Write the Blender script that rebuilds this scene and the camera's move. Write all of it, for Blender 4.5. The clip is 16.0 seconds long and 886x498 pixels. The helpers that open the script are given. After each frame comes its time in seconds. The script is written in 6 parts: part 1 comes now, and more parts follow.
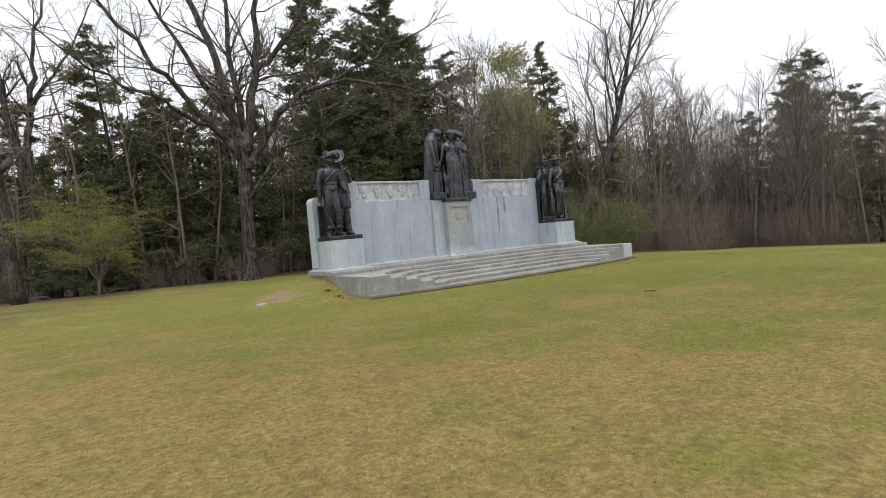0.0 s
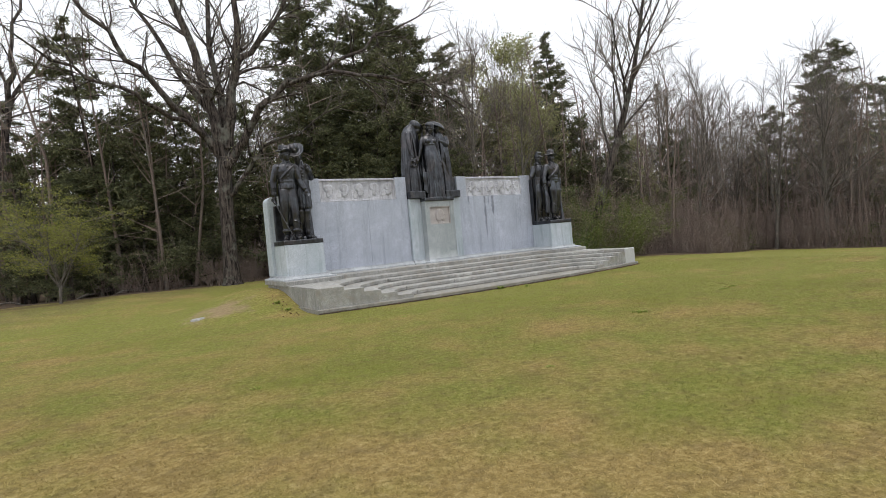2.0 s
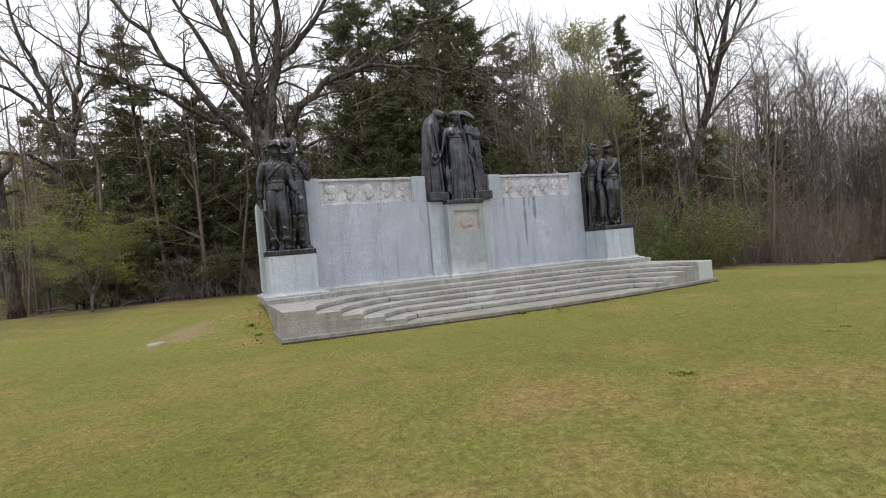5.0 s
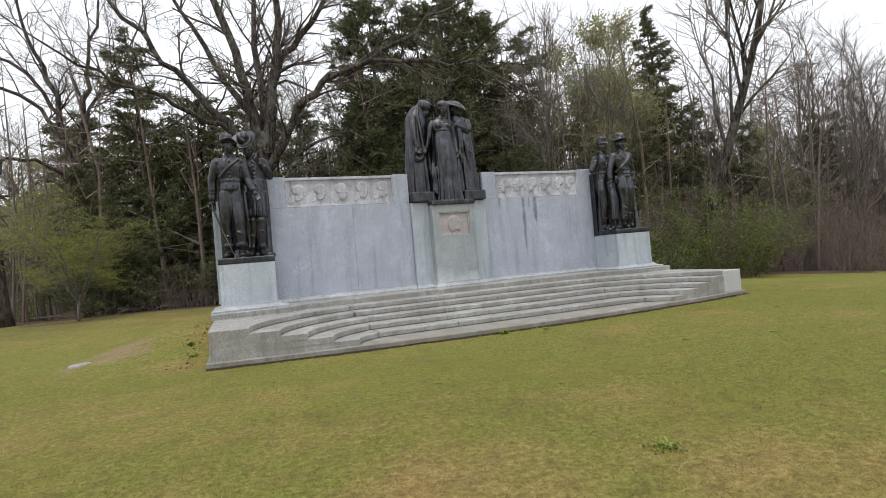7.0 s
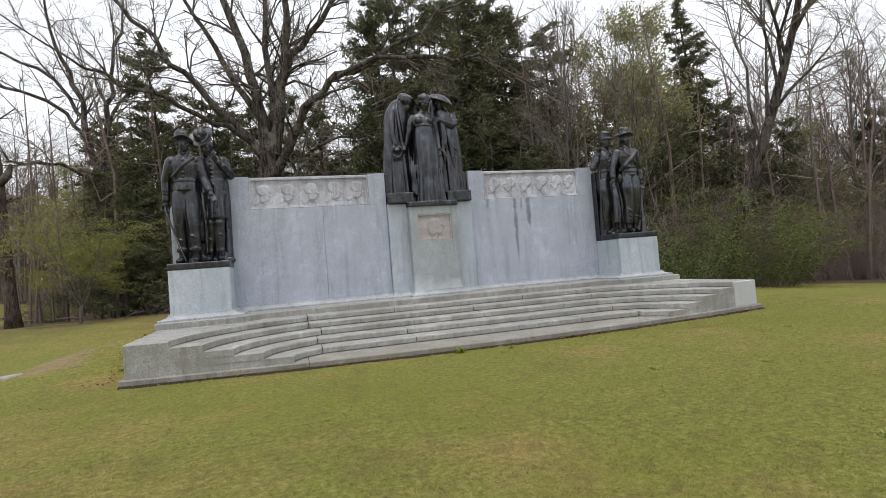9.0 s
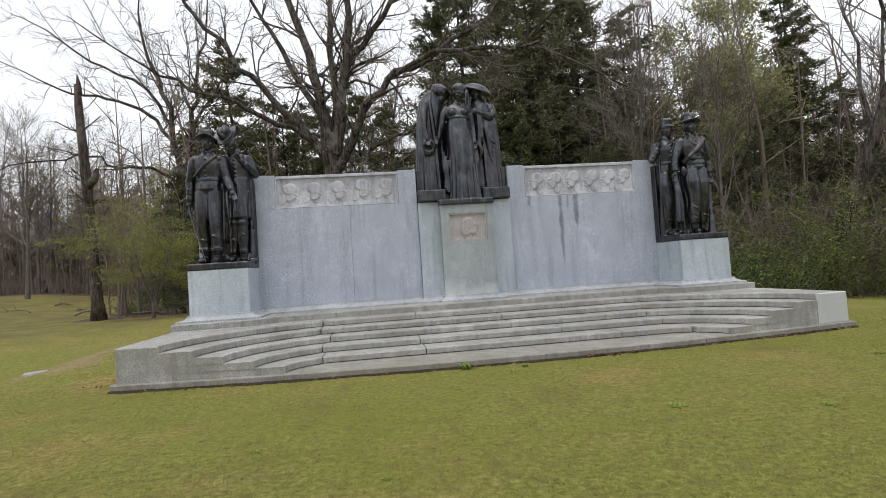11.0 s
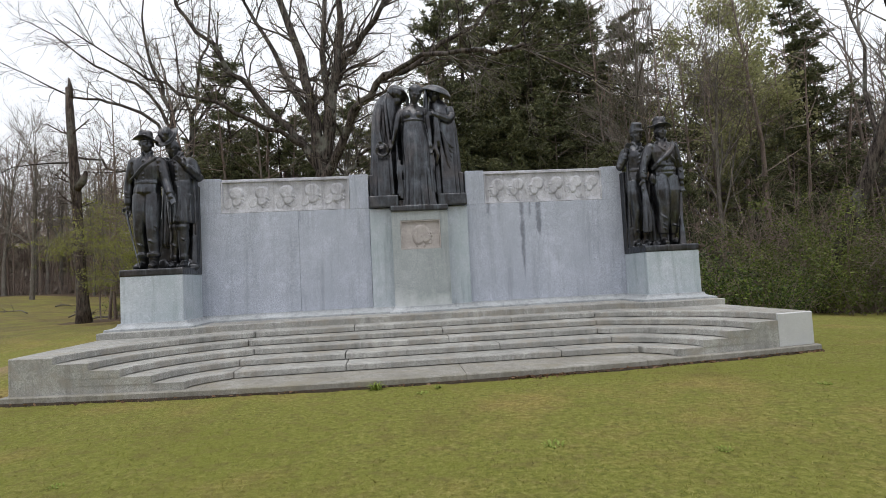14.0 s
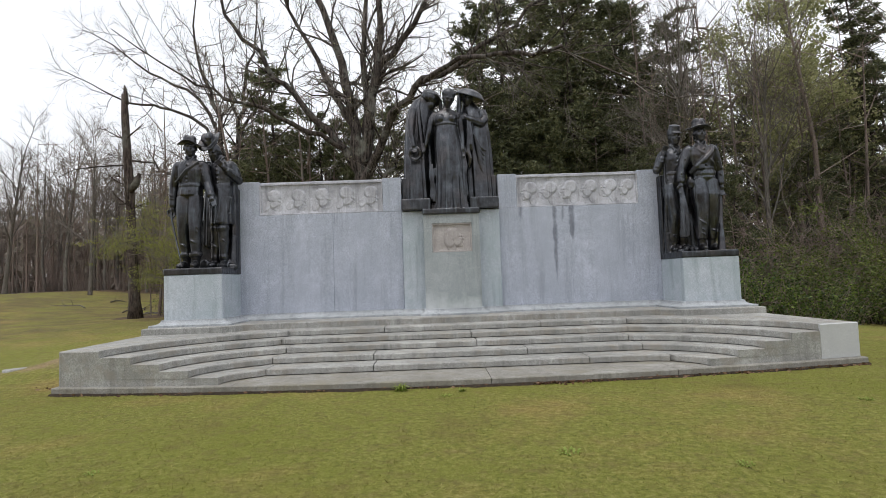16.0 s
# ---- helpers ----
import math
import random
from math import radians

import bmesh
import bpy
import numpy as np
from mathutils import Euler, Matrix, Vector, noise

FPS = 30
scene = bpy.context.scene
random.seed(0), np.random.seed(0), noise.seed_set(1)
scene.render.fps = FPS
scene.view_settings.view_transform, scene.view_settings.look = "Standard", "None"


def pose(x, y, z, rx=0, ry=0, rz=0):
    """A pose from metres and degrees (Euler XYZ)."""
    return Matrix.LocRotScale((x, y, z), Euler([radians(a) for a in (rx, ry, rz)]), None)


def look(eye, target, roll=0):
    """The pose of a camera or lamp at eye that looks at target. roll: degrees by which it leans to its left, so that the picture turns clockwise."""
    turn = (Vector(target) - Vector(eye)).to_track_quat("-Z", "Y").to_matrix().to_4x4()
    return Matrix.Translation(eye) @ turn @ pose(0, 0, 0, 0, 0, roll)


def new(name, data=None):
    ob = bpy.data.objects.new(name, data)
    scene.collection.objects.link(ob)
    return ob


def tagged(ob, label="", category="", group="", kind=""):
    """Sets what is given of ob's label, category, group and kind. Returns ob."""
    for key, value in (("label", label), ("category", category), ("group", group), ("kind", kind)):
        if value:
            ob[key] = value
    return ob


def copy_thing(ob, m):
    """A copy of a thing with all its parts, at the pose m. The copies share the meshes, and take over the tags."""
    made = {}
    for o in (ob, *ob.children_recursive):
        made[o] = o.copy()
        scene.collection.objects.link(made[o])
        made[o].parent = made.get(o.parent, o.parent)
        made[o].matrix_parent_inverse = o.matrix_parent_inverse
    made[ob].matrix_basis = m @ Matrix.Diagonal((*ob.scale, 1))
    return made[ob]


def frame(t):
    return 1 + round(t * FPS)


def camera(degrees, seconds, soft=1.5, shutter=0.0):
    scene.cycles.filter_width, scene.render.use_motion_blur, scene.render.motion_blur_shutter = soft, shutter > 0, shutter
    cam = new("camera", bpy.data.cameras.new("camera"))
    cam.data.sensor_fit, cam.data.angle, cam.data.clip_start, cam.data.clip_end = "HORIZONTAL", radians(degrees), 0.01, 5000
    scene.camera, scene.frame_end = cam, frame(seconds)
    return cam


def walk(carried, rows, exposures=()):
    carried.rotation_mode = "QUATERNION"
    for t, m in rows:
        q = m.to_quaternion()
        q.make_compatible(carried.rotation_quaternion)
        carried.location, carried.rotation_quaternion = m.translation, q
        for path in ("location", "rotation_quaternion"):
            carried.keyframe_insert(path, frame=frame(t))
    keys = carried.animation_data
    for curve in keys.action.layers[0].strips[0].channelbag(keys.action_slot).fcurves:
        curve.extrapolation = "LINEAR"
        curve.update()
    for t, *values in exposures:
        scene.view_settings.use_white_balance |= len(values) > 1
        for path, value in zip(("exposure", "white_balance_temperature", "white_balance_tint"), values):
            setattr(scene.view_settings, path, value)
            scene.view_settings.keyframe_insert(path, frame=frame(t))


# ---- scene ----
cam = camera(79.0, 16.0, 0.75)
METRES, EYE, TILT, LEAN, TURN = 13.5, 1.54, 0.0, 0.0, -33.7
ROWS = [
    (0.0, 0.0, 0.0, 0.0, -0.12, -1.4, 5.1),
    (0.5, 0.0227, 0.0412, 0.0009, 0.19, -1.45, 5.05),
    (1.0, 0.0457, 0.0813, 0.0017, 0.68, -1.34, 5.0),
    (1.5, 0.0688, 0.1221, 0.0012, 1.29, -1.37, 4.95),
    (2.0, 0.098, 0.1582, 0.0003, 1.67, -1.24, 5.08),
    (2.5, 0.1196, 0.1987, -0.0013, 2.31, -1.24, 4.97),
    (3.0, 0.14, 0.2348, -0.0007, 3.13, -1.13, 4.96),
    (3.5, 0.1632, 0.2717, -0.0001, 5.31, -0.84, 5.01),
    (4.0, 0.1807, 0.3107, 0.0012, 7.25, -0.65, 4.89),
    (4.5, 0.2007, 0.3448, 0.0002, 8.83, -0.2, 4.92),
    (5.0, 0.2161, 0.3819, -0.0002, 10.68, 0.01, 4.91),
    (7.5, 0.3, 0.5641, -0.0053, 14.6, 1.0, 4.76),
    (8.0, 0.321, 0.5932, -0.0051, 15.17, 1.12, 4.59),
    (8.5, 0.3459, 0.6164, -0.0067, 16.45, 1.46, 4.66),
    (9.0, 0.3654, 0.6429, -0.0086, 18.62, 1.59, 4.49),
    (9.5, 0.3805, 0.6682, -0.0082, 20.64, 1.64, 4.22),
    (10.0, 0.3972, 0.6944, -0.0087, 23.55, 1.91, 4.12),
    (12.5, 0.4525, 0.8078, -0.0085, 29.52, 2.26, 3.51),
    (13.0, 0.4696, 0.8275, -0.0086, 29.48, 2.45, 3.63),
    (13.5, 0.4824, 0.8332, -0.008, 29.53, 2.64, 3.41),
    (14.0, 0.4932, 0.8296, -0.0092, 29.71, 2.95, 2.89),
    (14.5, 0.5009, 0.829, -0.0089, 30.7, 2.96, 2.63),
    (15.0, 0.506, 0.8332, -0.0087, 32.2, 2.91, 2.44),
    (15.5, 0.508, 0.8341, -0.0082, 33.39, 3.06, 2.17),
    (16.0, 0.5072, 0.834, -0.0082, 33.97, 3.33, 2.03),
]
walk(cam, [(t, pose(0, 0, EYE, TILT, LEAN, TURN) @ pose(METRES * x, METRES * y, METRES * z, 90 + pitch, roll, yaw)) for t, x, y, z, yaw, pitch, roll in ROWS], [(0.0, 0.03), (5.0, 0.03), (9.0, 0.0), (12.5, -0.06), (16.0, -0.08)])

# ---- world and light: bright overcast, sun high behind thin cloud ----
SUN_EL, SUN_AZ = 74.0, 200.0
world = bpy.data.worlds.new("overcast_sky")
scene.world = world
world.use_nodes = True
wn, wl = world.node_tree.nodes, world.node_tree.links
wn.clear()
sky = wn.new("ShaderNodeTexSky")
sky.sky_type = "NISHITA"
sky.sun_disc = False
sky.sun_elevation, sky.sun_rotation = radians(SUN_EL), radians(SUN_AZ)
sky.air_density, sky.dust_density = 1.2, 4.0
sky_gain = wn.new("ShaderNodeVectorMath")
sky_gain.operation = "SCALE"
sky_gain.inputs["Scale"].default_value = 0.10
cloud = wn.new("ShaderNodeMix")
cloud.data_type = "RGBA"
cloud.inputs["Factor"].default_value = 0.82
cloud.inputs["B"].default_value = (1.29, 1.31, 1.36, 1)
bg = wn.new("ShaderNodeBackground")
bg.inputs["Strength"].default_value = 1.0
wo = wn.new("ShaderNodeOutputWorld")
wl.new(sky.outputs["Color"], sky_gain.inputs[0])
wl.new(sky_gain.outputs["Vector"], cloud.inputs["A"])
wl.new(cloud.outputs["Result"], bg.inputs["Color"])
wl.new(bg.outputs["Background"], wo.inputs["Surface"])
sun = new("sun", bpy.data.lights.new("sun", "SUN"))
sun.data.energy, sun.data.angle, sun.data.color = 1.35, radians(35), (1.0, 0.955, 0.90)
sa, se = radians(SUN_AZ), radians(SUN_EL)
sun.matrix_world = look((0, 0, 60), (-math.sin(sa) * math.cos(se), -math.cos(sa) * math.cos(se), 60 - math.sin(se)))


# ---- materials ----
class Mat:
    """A small builder of procedural node materials."""

    def __init__(self, name, rough=0.8, metal=0.0, spec=0.4):
        self.m = bpy.data.materials.new(name)
        self.m.use_nodes = True
        self.n, self.l = self.m.node_tree.nodes, self.m.node_tree.links
        self.b = self.n["Principled BSDF"]
        self.b.inputs["Roughness"].default_value = rough
        self.b.inputs["Metallic"].default_value = metal
        self.b.inputs["Specular IOR Level"].default_value = spec
        self.pos = None

    def place(self):
        if self.pos is None:
            self.pos = self.n.new("ShaderNodeNewGeometry").outputs["Position"]
        return self.pos

    def stretched(self, sx, sy, sz):
        mp = self.n.new("ShaderNodeMapping")
        mp.inputs["Scale"].default_value = (sx, sy, sz)
        self.l.new(self.place(), mp.inputs["Vector"])
        return mp.outputs["Vector"]

    def noise(self, scale, detail=4, rough=0.6, vec=None):
        t = self.n.new("ShaderNodeTexNoise")
        t.inputs["Scale"].default_value, t.inputs["Detail"].default_value, t.inputs["Roughness"].default_value = scale, detail, rough
        self.l.new(vec or self.place(), t.inputs["Vector"])
        return t.outputs["Fac"]

    def ramp(self, fac, stops):
        r = self.n.new("ShaderNodeValToRGB")
        e = r.color_ramp.elements
        while len(e) < len(stops):
            e.new(0.5)
        for k, (p, c) in zip(e, stops):
            k.position, k.color = p, (*c, 1) if len(c) == 3 else c
        self.l.new(fac, r.inputs["Fac"])
        return r.outputs["Color"]

    def mix(self, fac, a, b, mode="MIX"):
        x = self.n.new("ShaderNodeMix")
        x.data_type, x.blend_type = "RGBA", mode
        for s, v in (("Factor", fac), ("A", a), ("B", b)):
            if isinstance(v, (int, float)):
                x.inputs[s].default_value = v
            elif isinstance(v, tuple):
                x.inputs[s].default_value = (*v, 1)
            else:
                self.l.new(v, x.inputs[s])
        return x.outputs["Result"]

    def math(self, op, a, b=0.0):
        x = self.n.new("ShaderNodeMath")
        x.operation = op
        for i, v in enumerate((a, b)):
            if isinstance(v, (int, float)):
                x.inputs[i].default_value = v
            else:
                self.l.new(v, x.inputs[i])
        return x.outputs["Value"]

    def random(self):
        return self.n.new("ShaderNodeObjectInfo").outputs["Random"]

    def island(self):
        return self.n.new("ShaderNodeNewGeometry").outputs["Random Per Island"]

    def xyz(self):
        s = self.n.new("ShaderNodeSeparateXYZ")
        self.l.new(self.place(), s.inputs["Vector"])
        return s.outputs

    def base(self, col):
        if isinstance(col, tuple):
            self.b.inputs["Base Color"].default_value = (*col, 1)
        else:
            self.l.new(col, self.b.inputs["Base Color"])
        return self

    def roughness(self, fac, lo, hi):
        r = self.n.new("ShaderNodeMapRange")
        r.inputs["To Min"].default_value, r.inputs["To Max"].default_value = lo, hi
        self.l.new(fac, r.inputs["Value"])
        self.l.new(r.outputs["Result"], self.b.inputs["Roughness"])
        return self

    def thin(self, col, share):
        """Lets a share of the light through, as leaves and blades do."""
        glow, both = self.n.new("ShaderNodeBsdfTranslucent"), self.n.new("ShaderNodeMixShader")
        both.inputs["Fac"].default_value = share
        self.l.new(col, glow.inputs["Color"])
        self.l.new(self.b.outputs["BSDF"], both.inputs[1])
        self.l.new(glow.outputs["BSDF"], both.inputs[2])
        self.l.new(both.outputs["Shader"], self.n["Material Output"].inputs["Surface"])

    def bump(self, fac, strength=0.3, dist=0.01):
        k = self.n.new("ShaderNodeBump")
        k.inputs["Strength"].default_value, k.inputs["Distance"].default_value = strength, dist
        self.l.new(fac, k.inputs["Height"])
        self.l.new(k.outputs["Normal"], self.b.inputs["Normal"])
        return self


def granite(name, light, dark, stain, streak=0.5, warm=None, runs=(), spread_=1.0, bloom=0.0):
    """Grey granite: salt-and-pepper grain, cloudy weather stains and rain streaks that run down. runs: dark water marks (x, top, bottom, half width)."""
    m = Mat(name, 0.75, 0, 0.35)
    speck = m.noise(110, 2, 0.75)
    grain = m.noise(36, 5, 0.8)
    broad = m.noise(1.1, 6, 0.7)
    mid = m.noise(5.5, 5, 0.75)
    run = m.noise(1.0, 5, 0.7, m.stretched(7.0, 7.0, 0.55))
    half = tuple((a + b) / 2 for a, b in zip(light, dark))
    c = m.ramp(m.math("ADD", m.math("MULTIPLY", speck, 0.55), m.math("MULTIPLY", grain, 0.45)), [(0.38, dark), (0.5, half), (0.61, light)])
    c = m.mix(m.ramp(mid, [(0.45, (0, 0, 0)), (0.68, (0.42 * spread_,) * 3)]), c, stain)
    c = m.mix(m.ramp(broad, [(0.42, (0, 0, 0)), (0.66, (0.6 * spread_,) * 3)]), c, stain)
    c = m.mix(m.ramp(broad, [(0.28, (0.35, 0.35, 0.35)), (0.42, (0, 0, 0))]), c, tuple(1.15 * v for v in light))
    c = m.mix(m.ramp(run, [(0.50, (0, 0, 0)), (0.70, (streak, streak, streak))]), c, tuple(0.62 * v for v in stain))
    if warm:
        c = m.mix(m.ramp(m.noise(2.6, 5, 0.7), [(0.48, (0, 0, 0)), (0.66, (0.7, 0.7, 0.7))]), c, warm)
    if runs:
        s = m.xyz()
        wob = m.math("MULTIPLY", m.math("SUBTRACT", m.noise(7, 5, 0.75), 0.5), 0.13)
        for x, top, bottom, w in runs:
            dx = m.math("ABSOLUTE", m.math("ADD", m.math("SUBTRACT", s["X"], x), wob))
            half_w = m.math("MINIMUM", m.math("MULTIPLY", m.math("SUBTRACT", s["Z"], bottom), 3.0 * w / (top - bottom)), w)
            mask = m.math("MULTIPLY", m.math("ADD", m.math("SUBTRACT", half_w, dx), 0.012), 26.0)
            mask = m.math("MULTIPLY", m.math("MINIMUM", m.math("MAXIMUM", mask, 0.0), 1.0), m.math("MINIMUM", m.math("MULTIPLY", mid, 1.3), 0.75))
            c = m.mix(mask, c, tuple(0.45 * v for v in dark))
    if bloom:
        # pale lime bloom that has crept up from the foot
        z = m.math("ADD", m.xyz()["Z"], m.math("MULTIPLY", m.math("SUBTRACT", m.noise(3.5, 5, 0.7), 0.5), 0.75))
        c = m.mix(m.ramp(m.math("SUBTRACT", 1.0 + bloom, z), [(0.0, (0, 0, 0)), (0.40, (0.62, 0.62, 0.62))]), c, (0.66, 0.69, 0.70))
    return m.base(c).bump(m.math("ADD", speck, grain), 0.3, 0.006).m


M_WALL = granite("granite_wall", (0.62, 0.66, 0.755), (0.235, 0.26, 0.325), (0.325, 0.358, 0.42), 0.42, runs=((14.36, 2.95, 1.30, 0.045), (14.73, 2.95, 2.15, 0.062), (13.62, 2.95, 2.70, 0.03), (14.54, 2.95, 2.6, 0.025), (9.60, 2.95, 2.65, 0.010)))
M_PED = granite("granite_pedestal", (0.61, 0.655, 0.71), (0.32, 0.36, 0.41), (0.32, 0.39, 0.415), 0.5)
M_STEP = granite("granite_step", (0.54, 0.54, 0.52), (0.19, 0.19, 0.18), (0.19, 0.19, 0.178), 0.65, (0.28, 0.255, 0.215), spread_=1.2)
M_FOOT = granite("granite_footing", (0.40, 0.39, 0.36), (0.17, 0.165, 0.15), (0.15, 0.14, 0.115), 0.5, (0.22, 0.20, 0.15))
M_INNER = granite("granite_centre", (0.47, 0.50, 0.515), (0.24, 0.265, 0.28), (0.25, 0.29, 0.29), 0.5, bloom=0.16)
M_BASE = granite("granite_base", (0.53, 0.555, 0.585), (0.28, 0.30, 0.325), (0.23, 0.25, 0.26), 0.5)
M_RELIEF = granite("relief_stone", (0.72, 0.73, 0.79), (0.45, 0.46, 0.50), (0.25, 0.25, 0.275), 0.5, spread_=1.3)
M_PINK = granite("plaque_stone", (0.55, 0.515, 0.50), (0.33, 0.305, 0.30), (0.27, 0.25, 0.24), 0.3)
M_PATCH = granite("cement_patch", (0.58, 0.59, 0.60), (0.42, 0.43, 0.44), (0.46, 0.47, 0.48), 0.15)


def bronze():
    m = Mat("weathered_bronze", 0.40, 0.9, 0.5)
    pat = m.noise(3.2, 6, 0.7)
    run = m.noise(1.5, 4, 0.6, m.stretched(9, 9, 0.8))
    c = m.ramp(pat, [(0.3, (0.034, 0.031, 0.031)), (0.55, (0.070, 0.074, 0.083)), (0.8, (0.18, 0.20, 0.225))])
    c = m.mix(m.ramp(run, [(0.52, (0, 0, 0)), (0.72, (0.6, 0.6, 0.6))]), c, (0.14, 0.16, 0.175))
    c = m.mix(m.ramp(m.noise(1.6, 4, 0.6), [(0.50, (0, 0, 0)), (0.68, (0.5, 0.5, 0.5))]), c, (0.085, 0.060, 0.048))
    crease = m.noise(7.5, 3, 0.55, m.stretched(1.35, 1.35, 0.6))
    return m.base(c).roughness(pat, 0.24, 0.42).bump(m.math("ADD", crease, m.math("MULTIPLY", m.noise(24, 3, 0.6), 0.10)), 0.55, 0.03).m


M_BRONZE = bronze()


def turf(m, fine):
    """Colours of the turf: green and straw in patches, drier toward the road side."""
    big, mid = m.noise(0.22, 4, 0.6), m.noise(0.9, 5, 0.65)
    green = m.ramp(fine, [(0.26, (0.070, 0.080, 0.018)), (0.5, (0.200, 0.212, 0.043)), (0.76, (0.37, 0.34, 0.122))])
    straw = m.ramp(fine, [(0.26, (0.145, 0.092, 0.034)), (0.52, (0.345, 0.24, 0.092)), (0.78, (0.55, 0.43, 0.21))])
    patch = m.math("ADD", m.math("MULTIPLY", big, 0.6), m.math("MULTIPLY", mid, 0.5))
    s = m.xyz()
    dry = m.math("MULTIPLY", m.math("SUBTRACT", 7.5, m.math("ADD", m.math("MULTIPLY", s["X"], 0.62), m.math("MULTIPLY", s["Y"], 0.6))), 0.024)
    patch = m.math("ADD", patch, m.math("MINIMUM", m.math("MAXIMUM", dry, -0.09), 0.15))
    # thin straw-coloured turf under the trees of the west lawn
    west = m.math("MINIMUM", m.math("MAXIMUM", m.math("MULTIPLY", m.math("SUBTRACT", 8.0, s["X"]), 0.25), 0.0), 1.0)
    back = m.math("MINIMUM", m.math("MAXIMUM", m.math("MULTIPLY", m.math("SUBTRACT", s["Y"], 18.0), 0.02), 0.0), 0.05)
    patch = m.math("ADD", patch, m.math("MULTIPLY", west, back))
    c = m.mix(m.ramp(patch, [(0.46, (0, 0, 0)), (0.66, (0.85, 0.85, 0.85))]), green, straw)
    lush = m.noise(0.33, 4, 0.55, m.stretched(1.0, 1.3, 1.0))
    c = m.mix(m.ramp(lush, [(0.52, (0, 0, 0)), (0.68, (0.55, 0.55, 0.55))]), c, (0.178, 0.196, 0.032))
    return m.mix(m.ramp(m.noise(0.6, 4, 0.6), [(0.58, (0, 0, 0)), (0.72, (0.4, 0.4, 0.4))]), m.mix(m.ramp(m.noise(4.5, 5, 0.75), [(0.49, (0, 0, 0)), (0.64, (0.48, 0.48, 0.48))]), c, (0.155, 0.112, 0.050)), (0.15, 0.105, 0.042))


def lawn():
    m = Mat("mown_lawn", 0.95, 0, 0.15)
    fine, tiny = m.noise(16, 5, 0.75), m.noise(75, 3, 0.8)
    c = turf(m, fine)
    c = m.mix(m.ramp(tiny, [(0.30, (0.62, 0.62, 0.62)), (0.58, (1, 1, 1))]), (0.105, 0.095, 0.036), c)
    # last year's leaves lie thick on the far west lawn, darkened for tree shade
    s = m.xyz()
    far = m.math("MINIMUM", m.math("MAXIMUM", m.math("MULTIPLY", m.math("SUBTRACT", s["Y"], m.math("ADD", m.math("MULTIPLY", s["X"], 0.9), 19.0)), 0.12), 0.0), 1.0)
    drift = m.math("MULTIPLY", m.ramp(m.noise(0.55, 5, 0.7), [(0.36, (0, 0, 0)), (0.60, (0.85, 0.85, 0.85))]), far)
    c = m.mix(drift, c, m.ramp(fine, [(0.3, (0.060, 0.046, 0.024)), (0.5, (0.125, 0.100, 0.050)), (0.75, (0.22, 0.17, 0.10))]))
    # worn earth on the bank by the west end of the platform
    d = m.n.new("ShaderNodeVectorMath")
    d.operation = "DISTANCE"
    d.inputs[1].default_value = (4.5, 15.7, 0.35)
    m.l.new(m.place(), d.inputs[0])
    worn = m.math("ADD", m.math("SUBTRACT", 1.15, d.outputs["Value"]), m.math("MULTIPLY", m.math("SUBTRACT", m.noise(2.2, 4, 0.6), 0.5), 2.2))
    c = m.mix(m.ramp(worn, [(0.2, (0, 0, 0)), (0.8, (0.8, 0.8, 0.8))]), c, m.ramp(fine, [(0.3, (0.20, 0.14, 0.085)), (0.7, (0.36, 0.27, 0.17))]))
    return m.base(c).bump(m.math("ADD", tiny, fine), 0.7, 0.03).m


def blades():
    m = Mat("grass_blades", 0.7, 0, 0.25)
    c = turf(m, m.math("ADD", m.math("MULTIPLY", m.island(), 0.34), 0.40))
    m.thin(c, 0.4)
    return m.base(c).m


M_LAWN = lawn()


def litter():
    m = Mat("leaf_litter", 0.95, 0, 0.2)
    a, b = m.noise(9, 5, 0.8), m.noise(0.7, 4, 0.6)
    c = m.ramp(a, [(0.3, (0.03, 0.022, 0.015)), (0.5, (0.10, 0.068, 0.045)), (0.7, (0.20, 0.145, 0.10))])
    c = m.mix(m.math("MULTIPLY", b, 0.5), c, (0.07, 0.055, 0.04))
    return m.base(c).bump(a, 0.8, 0.05).m


M_LITTER = litter()


def earth():
    m = Mat("damp_earth", 0.95, 0, 0.2)
    a = m.noise(28, 5, 0.8)
    return m.base(m.ramp(a, [(0.3, (0.012, 0.009, 0.007)), (0.55, (0.045, 0.034, 0.024)), (0.75, (0.11, 0.085, 0.05))])).bump(a, 0.8, 0.02).m


M_EARTH = earth()


def bark(name, dark, light, scale=1.0):
    m = Mat(name, 0.92, 0, 0.2)
    ridge = m.noise(6 * scale, 6, 0.75, m.stretched(4.0, 4.0, 0.55))
    moss = m.noise(1.2, 5, 0.7)
    c = m.ramp(ridge, [(0.40, dark), (0.60, light)])
    c = m.mix(m.ramp(moss, [(0.52, (0, 0, 0)), (0.66, (0.55, 0.55, 0.55))]), c, (0.24, 0.25, 0.215))
    c = m.mix(m.math("MULTIPLY", m.random(), 0.35), c, tuple(0.6 * v for v in dark))
    return m.base(c).bump(ridge, 0.9, 0.04).m


